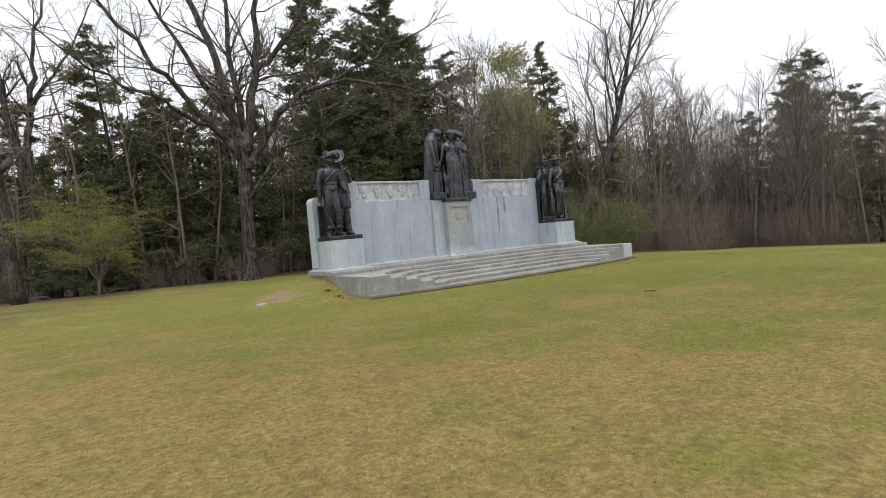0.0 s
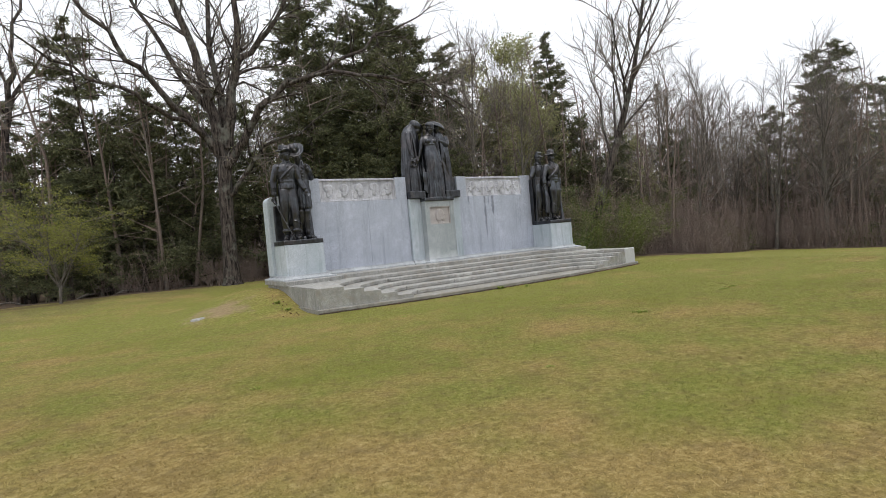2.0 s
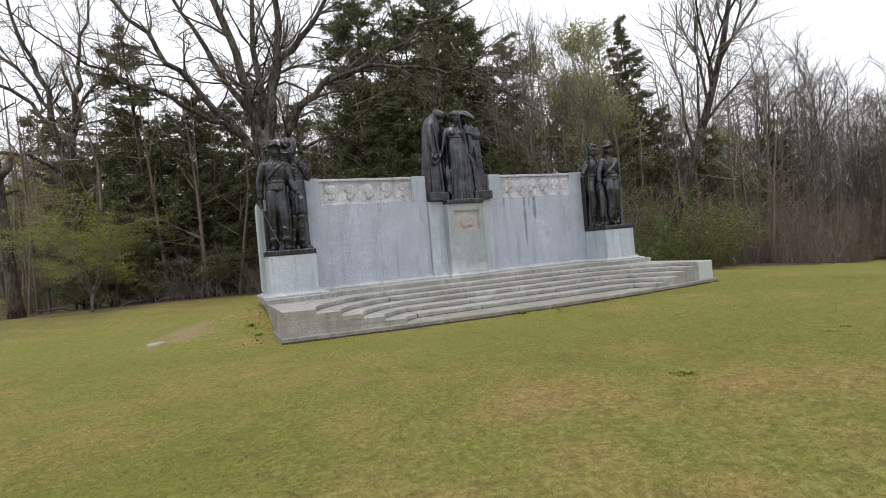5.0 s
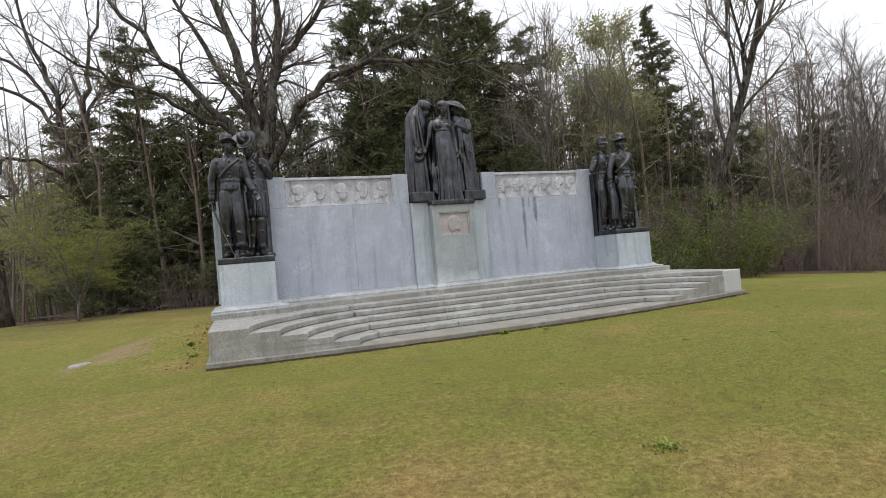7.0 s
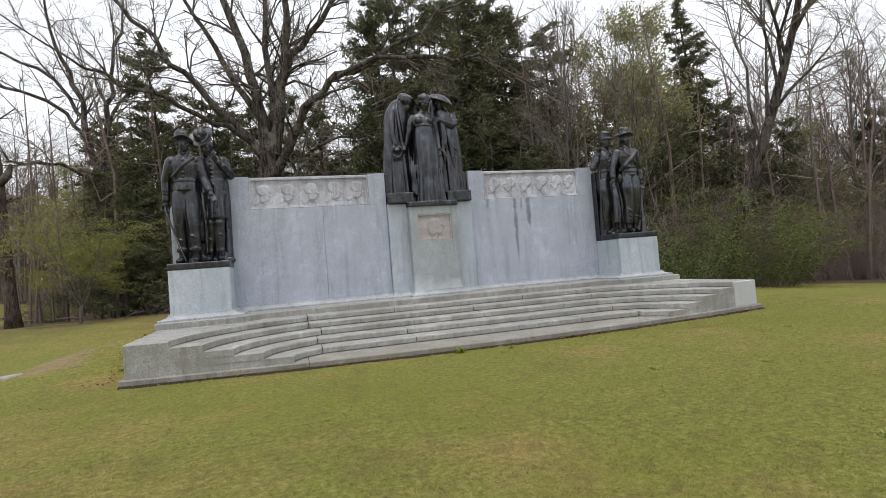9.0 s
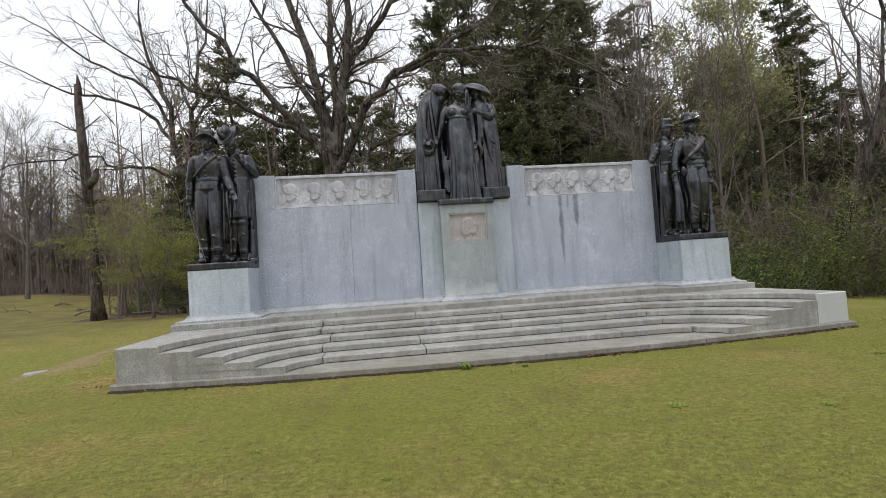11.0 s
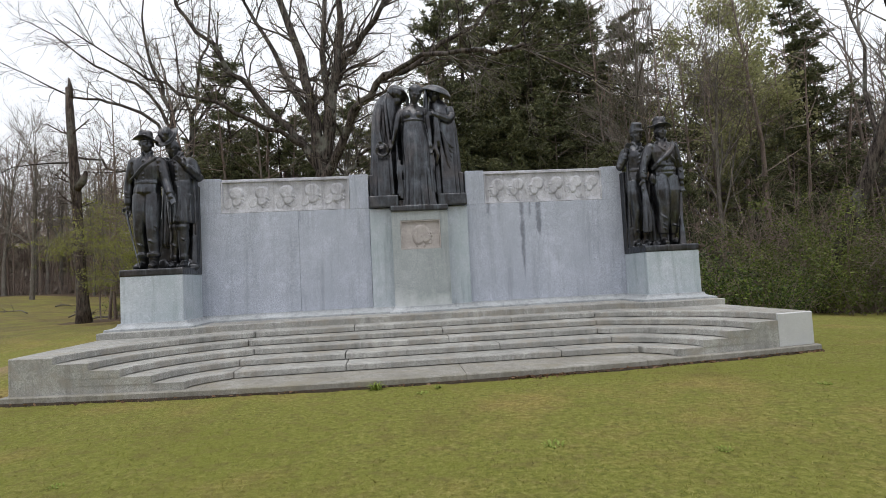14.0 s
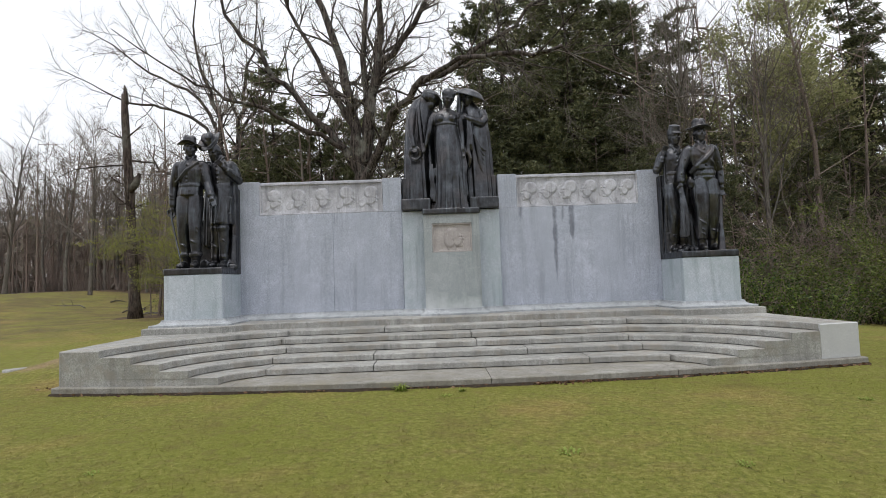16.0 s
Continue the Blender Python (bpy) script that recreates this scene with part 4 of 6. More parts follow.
box(acc, -0.02, 0.10, -0.345, -0.25, 1.665, 1.765, 0.015)                                            # cartridge box
ball(acc, -0.145, -0.16, 1.42, 0.08, 0.09, 0.13)                                                     # canteen
limb(acc, [(0.545, 0.02, 2.24), (0.53, -0.06, 1.60), (0.49, -0.12, 1.0), (0.45, -0.16, 0.70), (0.41, -0.20, 0.42)], [0.018, 0.024, 0.030, 0.036, 0.045], 8)
limb(acc, [(0.42, -0.19, 0.45), (0.395, -0.22, 0.22), (0.375, -0.25, 0.0)], [0.045, 0.066, 0.082], 10)
# folded cloth that hangs from the hand
drape(acc, [(-0.35, -0.20, 0.28, 0.085, 0.05), (-0.345, -0.19, 0.34, 0.10, 0.06), (-0.325, -0.18, 0.7, 0.085, 0.06), (-0.325, -0.17, 1.05, 0.07, 0.055), (-0.33, -0.16, 1.32, 0.03, 0.03)], pleats(37, 8, 170, 370, 0.26, 1.25, 0.28, 0.2), 60)
drape(acc, [(-0.24, -0.15, 0.42, 0.05, 0.04), (-0.26, -0.15, 0.8, 0.06, 0.05), (-0.31, -0.15, 1.28, 0.025, 0.03)], pleats(38, 5, 170, 370, 0.4, 1.2, 0.25), 40)
drape(acc, [(0.05, 0.38, 0.0, 0.40, 0.10), (0.04, 0.38, 0.5, 0.34, 0.10), (0.02, 0.38, 1.2, 0.30, 0.09), (0.0, 0.36, 1.5, 0.22, 0.07)], pleats(39, 12, 190, 350, 0.0, 1.5, 0.16), 90)
for k in range(9):
    ball(acc, rr_.uniform(-0.3, 0.48), rr_.uniform(0.05, 0.38), 0.02, rr_.uniform(0.07, 0.15), rr_.uniform(0.06, 0.12), rr_.uniform(0.05, 0.17))
box(acc, -0.575, -0.43, 0.32, 0.50, -0.01, 1.68, 0.012)
cast("statue", acc, MON @ pose(5.095, -0.51, 1.84), "dark bronze statue of two infantrymen with long rifles", 0.0125)

# three draped figures over the centre: the middle one with bowed head, two tall cloaked ones behind
acc = Acc()
slab(acc, -1.03, 1.03, -0.06, 0.55, -0.15, 0.02)
slab(acc, -0.60, 0.60, -0.47, 0.2, -0.27, -0.152)
for sx in (-1, 1):
    box(acc, *sorted((sx * 0.42, sx * 1.035)), -0.27, 0.5, -0.149, 0.10, 0.01)
    box(acc, *sorted((sx * 0.93, sx * 1.037)), 0.02, 0.5, 0.1, 0.60, 0.01)
    box(acc, *sorted((sx * 0.15, sx * 0.50)), 0.22, 0.46, 0.0, 1.75, 0.03)
# middle figure: gown gathered high under the bust, falling in pleats
drape(acc, [(0.02, -0.17, -0.15, 0.37, 0.27), (0.02, -0.17, 0.0, 0.345, 0.265), (0.02, -0.17, 0.3, 0.320, 0.255), (0.025, -0.17, 0.7, 0.305, 0.250), (0.01, -0.17, 1.05, 0.300, 0.248), (-0.015, -0.17, 1.30, 0.288, 0.238), (-0.025, -0.165, 1.50, 0.255, 0.210), (-0.03, -0.155, 1.68, 0.228, 0.180)],
      pleats(71, 11, 180, 285, -0.16, 1.15, 0.085, 0.06) + pleats(72, 8, 285, 365, -0.16, 1.0, 0.10, -0.05) + pleats(73, 26, 185, 355, 0.6, 1.68, 0.014), 150)
drape(acc, [(-0.03, -0.155, 1.66, 0.232, 0.185), (-0.03, -0.15, 1.78, 0.245, 0.185), (-0.03, -0.13, 1.90, 0.262, 0.165), (-0.025, -0.11, 1.99, 0.235, 0.125), (-0.015, -0.10, 2.05, 0.12, 0.09), (0.0, -0.10, 2.10, 0.08, 0.08)], pleats(74, 10, 200, 340, 1.66, 1.80, 0.02), 70)
loft(acc, [(-0.03, -0.157, 1.672, 0.242, 0.194), (-0.03, -0.157, 1.705, 0.244, 0.196)], 40)      # high girdle
for sx in (-1, 1):
    ball(acc, -0.03 + sx * 0.115, -0.275, 1.80, 0.102, 0.080, 0.098)
limb(acc, [(-0.01, -0.10, 2.0), (0.02, -0.13, 2.22)], [0.085, 0.078])
head_at(acc, (0.04, -0.18, 2.27), 0.52, 0.12, 0.18, 1.0)
m_ = swing(0.52, 0.12, 0.18)
blob(acc, m_, (0.04, -0.17, 2.28), 0, 0.04, 0.085, 0.150, 0.165, 0.125)                                # gathered hair
blob(acc, m_, (0.04, -0.17, 2.28), 0, 0.18, 0.06, 0.085, 0.085, 0.08)
for k in range(9):
    a = -1.25 + 2.5 * k / 8
    limb(acc, [m_ @ np.array((0.15 * math.sin(a), -0.105 + 0.07 * abs(a), 0.09)) + (0.04, -0.17, 2.28), m_ @ np.array((0.135 * math.sin(a), 0.0, 0.19 - 0.045 * a * a)) + (0.04, -0.17, 2.28), m_ @ np.array((0.06 * math.sin(a), 0.16, 0.12)) + (0.04, -0.17, 2.28)], [0.020, 0.026, 0.018], 6)
limb(acc, [(-0.25, -0.11, 1.955), (-0.335, -0.13, 1.82), (-0.405, -0.15, 1.53), (-0.475, -0.13, 1.28), (-0.51, -0.11, 1.20)], [0.082, 0.080, 0.064, 0.048, 0.040])
hand_at(acc, (-0.51, -0.11, 1.20), (-0.35, -0.05, -0.75), 0.4)
limb(acc, [(0.205, -0.11, 1.955), (0.265, -0.13, 1.82), (0.30, -0.16, 1.52), (0.315, -0.20, 1.28), (0.31, -0.21, 1.20)], [0.080, 0.078, 0.062, 0.048, 0.040])
hand_at(acc, (0.31, -0.21, 1.20), (-0.02, -0.1, -1), 0.4)
# loose ends of cloth that fall at her sides
for px, py, z1, sx in ((0.345, -0.21, 1.12, 1), (-0.38, -0.20, 0.95, -1)):
    for k in range(3):
        o = 0.035 * k
        limb(acc, [(px - sx * o, py - 0.02 * k, z1 - 0.1 * k), (px - sx * (o - 0.03), py - 0.02 * k, z1 - 0.35 - 0.08 * k), (px - sx * o, py - 0.02 * k, z1 - 0.6 - 0.05 * k), (px - sx * (o - 0.025), py - 0.02 * k, 0.12 - 0.05 * k)], [0.014, 0.030, 0.034, 0.040], 8)
# west cloaked figure: the cloak falls from the hood like a bell, open in front over the arm
drape(acc, [(-0.62, 0.20, 0.05, 0.405, 0.33), (-0.62, 0.20, 0.5, 0.375, 0.31), (-0.615, 0.20, 1.1, 0.350, 0.29), (-0.60, 0.21, 1.6, 0.335, 0.28), (-0.585, 0.22, 1.95, 0.325, 0.27), (-0.555, 0.23, 2.18, 0.295, 0.25), (-0.50, 0.24, 2.36, 0.235, 0.21), (-0.43, 0.24, 2.47, 0.15, 0.15), (-0.38, 0.22, 2.52, 0.06, 0.07)],
      pleats(75, 12, 110, 238, 0.05, 2.30, 0.075, 0.03) + pleats(76, 7, 275, 350, 0.05, 1.7, 0.10) + [(math.radians(255), -0.11, 0.30, 0.0, 2.1, 0.0)], 150)
m_ = swing(0.75, 0.30, 0.55)
blob(acc, m_, (-0.36, 0.16, 2.37), 0.02, 0.02, 0.05, 0.245, 0.25, 0.165)                                 # bowed hood
blob(acc, m_, (-0.33, 0.10, 2.32), 0, -0.06, -0.07, 0.11, 0.13, 0.13)
limb(acc, [(-0.56, 0.10, 2.42), (-0.40, -0.02, 2.47), (-0.22, -0.01, 2.42), (-0.12, 0.07, 2.30), (-0.13, 0.12, 2.05), (-0.20, 0.10, 1.5), (-0.24, 0.06, 0.2)], [0.030, 0.036, 0.036, 0.036, 0.045, 0.055, 0.06], 10)
limb(acc, [(-0.56, 0.08, 2.40), (-0.62, -0.01, 2.18), (-0.60, -0.07, 1.8), (-0.56, -0.10, 1.2), (-0.52, -0.13, 0.12)], [0.030, 0.040, 0.042, 0.045, 0.05], 10)
limb(acc, [(-0.72, 0.05, 2.12), (-0.78, -0.03, 1.85), (-0.79, -0.10, 1.53), (-0.755, -0.17, 1.32)], [0.095, 0.088, 0.070, 0.050])
hand_at(acc, (-0.755, -0.17, 1.32), (0.15, -0.15, -0.9), 0.7)
for a in np.linspace(0, 2 * math.pi, 19)[:-1]:                        # wreath
    ball(acc, -0.715 + 0.115 * math.cos(a), -0.18 - 0.02 * math.sin(3 * a), 1.09 + 0.135 * math.sin(a), 0.045, 0.035, 0.030, 0.6 * math.sin(5 * a), a)
# east cloaked figure under a wide hood
drape(acc, [(0.66, 0.20, 0.05, 0.365, 0.33), (0.645, 0.20, 0.5, 0.355, 0.31), (0.63, 0.20, 1.1, 0.345, 0.29), (0.62, 0.21, 1.6, 0.330, 0.28), (0.60, 0.22, 1.92, 0.295, 0.25), (0.56, 0.23, 2.12, 0.225, 0.20), (0.50, 0.22, 2.28, 0.13, 0.13), (0.48, 0.21, 2.4, 0.11, 0.12)],
      pleats(77, 12, 300, 430, 0.05, 2.0, 0.075, -0.03) + pleats(78, 6, 190, 262, 0.05, 1.7, 0.10), 150)
head_at(acc, (0.475, 0.12, 2.36), 0.15, 0.0, -0.35, 0.98)
n_, V = 40, []
m_ = swing(0.16, 0.34, -0.15)
for rr, dz in ((0.02, 0.135), (0.35, 0.125), (0.7, 0.075), (1.0, -0.03), (1.0, -0.06), (0.7, 0.03), (0.35, 0.07), (0.02, 0.08)):
    for k in range(n_):
        a = 2 * math.pi * k / n_
        V.append(m_ @ np.array([0.355 * rr * math.cos(a), 0.33 * rr * math.sin(a), dz]) + np.array((0.545, 0.20, 2.46)))
acc.add(V, [(i * n_ + j, i * n_ + (j + 1) % n_, ((i + 1) % 8) * n_ + (j + 1) % n_, ((i + 1) % 8) * n_ + j) for i in range(8) for j in range(n_)])
# veil from the hood past the face, bent arm with cloth gathered to the breast
drape(acc, [(0.29, 0.10, 0.9, 0.035, 0.06), (0.27, 0.08, 1.5, 0.05, 0.08), (0.27, 0.08, 2.0, 0.06, 0.09), (0.29, 0.12, 2.35, 0.05, 0.11), (0.31, 0.16, 2.52, 0.03, 0.09)], pleats(79, 5, 180, 360, 0.9, 2.3, 0.15), 40)
limb(acc, [(0.78, 0.08, 2.03), (0.82, 0.0, 1.84), (0.74, -0.07, 1.74), (0.56, -0.12, 1.80), (0.45, -0.13, 1.84)], [0.105, 0.10, 0.090, 0.072, 0.055])
hand_at(acc, (0.47, -0.13, 1.84), (-0.8, -0.1, 0.15), 0.8)
# swags of the cloak, hung in curves from the bent arm to the far side
for k in range(6):
    f = k / 5
    low = 1.05 - 0.72 * f
    w_ = np.linspace(0, 1, 15)
    xs_ = 0.50 + 0.05 * f + (0.45 - 0.05 * f) * w_
    zs_ = low + (1.74 - low) * (1 - w_) ** 2.6 + (1.25 - 0.4 * f - low) * w_ ** 3
    limb(acc, np.stack([xs_, -0.135 + 0.02 * f + 0.26 * w_ ** 2.2, zs_], -1), 0.012 + 0.020 * np.sin(math.pi * w_), 8)
limb(acc, [(0.44, -0.14, 1.78), (0.45, -0.16, 1.45), (0.42, -0.16, 1.1), (0.47, -0.16, 0.95), (0.43, -0.15, 0.75)], [0.03, 0.05, 0.06, 0.055, 0.02], 10)
limb(acc, [(0.50, -0.15, 1.75), (0.52, -0.17, 1.5), (0.50, -0.18, 1.25), (0.53, -0.17, 1.1)], [0.02, 0.03, 0.04, 0.015], 8)
cast("statue", acc, MON @ pose(0, 0.05, 3.085), "dark bronze statue of three draped standing figures", 0.0125)


# ---- trees ----
rng = random.Random(7)


def wander(p, d, length, n, bend, lift, r):
    """A limb's middle line that wanders and bends up or down."""
    pts = [np.array(p, float)]
    d = np.array(d, float)
    d /= np.linalg.norm(d)
    for _ in range(n):
        d = d + np.array([r.gauss(0, bend), r.gauss(0, bend), r.gauss(0, bend) + lift])
        d /= np.linalg.norm(d)
        pts.append(pts[-1] + d * length / n)
    return np.array(pts), d


def side(d, r, spread_):
    """A way that leaves d at about that angle."""
    a = np.cross(d, [r.gauss(0, 1), r.gauss(0, 1), r.gauss(0, 1)])
    a /= np.linalg.norm(a) + 1e-9
    return d * math.cos(spread_) + a * math.sin(spread_)


def grow(wood, twig, p, d, length, rad, level, r, lift=0.03, bend=0.10, fork=0.75, kids=5, tips=None):
    n = 5 if level > 2 else (3 if level > 0 else 2)
    pts, d2 = wander(p, d, length, n, bend, lift, r)
    end = rad * (0.45 if level > 0 else 0.3)
    rr = np.linspace(rad, end, n + 1)
    acc = wood if level >= 2 else twig
    tube(acc, pts, rr, 7 if level > 2 else (5 if level == 2 else 3), cap=False)
    if level == 0:
        if tips is not None:
            tips.append((pts[-1], d2))
            tips.append((pts[1], d2))
        return
    for _ in range(kids if level > 1 else kids + 1):
        k = r.uniform(0.25, 1.0)
        i = min(int(k * n), n - 1)
        q = pts[i] + (pts[i + 1] - pts[i]) * (k * n - i)
        dd = side((pts[i + 1] - pts[i]) / np.linalg.norm(pts[i + 1] - pts[i]), r, r.uniform(0.45, 1.0) * fork)
        grow(wood, twig, q, dd, length * r.uniform(0.42, 0.68), max(rad * r.uniform(0.35, 0.55), 0.009), level - 1, r, lift, bend * 1.15, fork, kids, tips)


def quads(acc, centres, size, r, squash=1.0, flat=0.0):
    """Small leaf-like blades, two triangles each, turned every way."""
    for c in centres:
        a = np.array([r.gauss(0, 1), r.gauss(0, 1), r.gauss(0, 1) * (1 - flat)])
        a /= np.linalg.norm(a) + 1e-9
        b = np.cross(a, [r.gauss(0, 1), r.gauss(0, 1), r.gauss(0, 1)])
        b /= np.linalg.norm(b) + 1e-9
        s = size * r.uniform(0.6, 1.3)
        acc.add([c - a * s, c + b * s * squash, c + a * s, c - b * s * squash], [(0, 1, 2, 3)])


def bare_tree(seed, height, rad, kids=4, fork=0.75, lift=0.04, stem=0.35, buds=None, lean=(0, 0)):
    r = random.Random(seed)
    wood, twig, tips = Acc(), Acc(), []
    pts, d = wander((0, 0, -0.3), (lean[0], lean[1], 1), height * 0.72, 8, 0.035, 0.02, r)
    tube(wood, pts, np.concatenate([[rad * 1.25], np.linspace(rad, rad * 0.28, 8)]), 8, cap=False)
    n = 13
    for k in range(n):
        f = stem + (1 - stem) * (k + r.random()) / n
        i = min(int(f * 8), 7)
        q = pts[i] + (pts[i + 1] - pts[i]) * (f * 8 - i)
        dd = side(d, r, r.uniform(0.55, 1.05) * fork * (1.15 - 0.5 * f))
        grow(wood, twig, q, dd, height * r.uniform(0.18, 0.33) * (1.25 - 0.6 * f), rad * (0.42 - 0.2 * f), 2, r, lift, 0.15, fork, kids, tips)
    grow(wood, twig, pts[-1], d, height * 0.26, rad * 0.26, 2, r, lift, 0.09, fork, kids + 2, tips)
    leaf = None
    if buds:
        leaf = Acc()
        for p, _ in tips:
            if r.random() < buds[0]:
                quads(leaf, [p + np.array([r.gauss(0, 0.16) for _ in range(3)]) for _ in range(buds[1])], buds[2], r, 0.7)
    return wood, twig, leaf


def conifer(seed, height, rad, low=0.18, width=0.24, layers=70, sprays=90, power=0.75, droop=0.0):
    """A shaggy cedar or pine: level branches with side shoots, which carry flat plates of fine needle sprays, with gaps between them."""
    r = random.Random(seed)
    nr = np.random.RandomState(seed)
    wood, leaf = Acc(), Acc()
    pts, _ = wander((0, 0, -0.3), (r.gauss(0, 0.03), r.gauss(0, 0.03), 1), height, 9, 0.02, 0.02, r)
    tube(wood, pts, np.linspace(rad, rad * 0.10, 10), 7, cap=False)
    centres, ways = [], []
    for k in range(layers):
        f = low + (1 - low) * ((k + r.random()) / layers) ** 0.9
        i = min(int(f * 9), 8)
        q = pts[i] + (pts[i + 1] - pts[i]) * (f * 9 - i)
        reach = height * width * (1.05 - f) ** power * r.uniform(0.45, 1.3)
        a = r.uniform(0, 2 * math.pi)
        bp, bd = wander(q, (math.cos(a), math.sin(a), r.uniform(-0.1, 0.5)), reach, 5, 0.14, -droop, r)
        tube(wood, bp, np.linspace(max(0.030, rad * 0.26 * (1.1 - f)), 0.01, 6), 4, cap=False)
        shoots = [(bp, 1.0)]
        for _ in range(int(2 + 2.2 * reach)):
            b0 = r.randint(1, 4)
            sp, _ = wander(bp[b0], side((bp[b0 + 1] - bp[b0]) / np.linalg.norm(bp[b0 + 1] - bp[b0]), r, 0.9) * (1, 1, 0.5), reach * r.uniform(0.22, 0.48), 3, 0.16, 0.02, r)
            tube(wood, sp, [0.016, 0.012, 0.008, 0.004], 3, cap=False)
            shoots.append((sp, 0.55))
        for sp, share in shoots:
            n = max(4, int(sprays * share * (0.25 + 0.55 * np.linalg.norm(sp[-1] - sp[0]) / (height * width))))
            t = (0.25 if share == 1.0 else 0.1) + 0.78 * nr.rand(n) ** 0.75
            m = len(sp) - 1
            j = np.minimum((t * m).astype(int), m - 1)
            c = sp[j] + (sp[j + 1] - sp[j]) * (t * m - j)[:, None]
            w = 0.09 + 0.05 * reach * np.minimum(1.15 - t, 0.7)
            centres.append(c + nr.randn(n, 3) * np.stack([w, w, 0.45 * w], -1))
            ways.append(np.repeat((sp[-1] - sp[0])[None] / (np.linalg.norm(sp[-1] - sp[0]) + 1e-9), n, 0))
    c = np.repeat(np.concatenate(centres), 3, 0)
    m = len(c)
    b = np.repeat(np.concatenate(ways), 3, 0) * 0.7 + nr.randn(m, 3) * (0.8, 0.8, 0.6)
    b /= np.linalg.norm(b, axis=1)[:, None]
    s = (nr.uniform(0.09, 0.25, m) * (0.7 + height / 45))[:, None]
    wv = np.cross(b, nr.randn(m, 3))
    wv *= 0.14 * s / (np.linalg.norm(wv, axis=1)[:, None] + 1e-9)
    V = np.stack([c - b * s * 0.3, c + b * s * 0.3 + wv, c + b * s, c + b * s * 0.3 - wv], 1)
    leaf.add(V, np.arange(4 * m).reshape(-1, 4).tolist())
    return wood, leaf


def plant(name, wood, twig, leaf, mats, m, label, category, group):
    t = thing(name, m, label, category, group)
    me = wood.mesh("trunk")
    part("trunk", me, mats[0], t)
    if twig is not None and twig.n:
        part("crown", twig.mesh("crown", smooth=False), mats[1], t)
    if leaf is not None and leaf.n:
        part("foliage", leaf.mesh("foliage", smooth=False), mats[2], t)
    return t


def stand(x, y, turn, size=1.0, sink=0.0):
    return pose(x, y, gz(x, y) - sink, 0, 0, turn) @ Matrix.Diagonal((size, size, size, 1))


# great spreading trees, limb by limb
def spreading(base, bole, bole_r, arms, seed, label, lesser=1.25):
    r = random.Random(seed)
    wood, twig, tips = Acc(), Acc(), []
    base = np.array([*base, gz(*base)])
    b_ = np.linspace(0, len(bole) - 1, 5 * len(bole))
    line = np.stack([np.interp(b_, np.arange(len(bole)), np.array(bole)[:, k]) for k in range(3)], -1)
    tube(wood, base + line, np.interp(b_, np.arange(len(bole)), bole_r), 28, True, 0.035)
    for pts, rad in arms:
        p = base + np.array(pts)
        t = np.linspace(0, len(p) - 1, (len(p) - 1) * 3 + 1)
        q = np.stack([np.interp(t, np.arange(len(p)), p[:, k]) for k in range(3)], -1)
        q[1:-1] = (q[:-2] + 2 * q[1:-1] + q[2:]) / 4
        q[1:] += np.array([[r.gauss(0, 0.085) for _ in range(3)] for _ in range(len(q) - 1)])
        rr = np.linspace(rad * 0.78, max(0.045, rad * 0.20), len(q))
        tube(wood, q, rr, 12, False, 0.05)
        length = np.linalg.norm(np.diff(q, axis=0), axis=1).sum()
        for _ in range(int(length * lesser) + 3):
            k = r.uniform(0.25, 1.0)
            i = min(int(k * (len(q) - 1)), len(q) - 2)
            d = q[i + 1] - q[i]
            d /= np.linalg.norm(d)
            dd = side(d, r, r.uniform(0.5, 1.1))
            dd[2] += 0.12
            grow(wood, twig, q[i], dd, r.uniform(1.4, 3.4), rr[i] * r.uniform(0.2, 0.34) + 0.012, 2, r, 0.02, 0.25, 0.95, 4, tips)
        grow(wood, twig, q[-1], q[-1] - q[-2], 3.2, rr[-1], 2, r, 0.03, 0.14, 0.8, 6, tips)
    buds = Acc()
    for p, _ in tips:
        if r.random() < 0.2:
            quads(buds, [p + np.array([r.gauss(0, 0.12) for _ in range(3)]) for _ in range(2)], 0.032, r, 0.7)
    t = thing("oak_tree", Matrix(), label, "tree")
    part("trunk", wood.mesh("trunk"), M_OAK, t)
    part("crown", twig.mesh("crown", False), M_TWIG, t)
    part("foliage", buds.mesh("foliage", False), M_BUD, t)


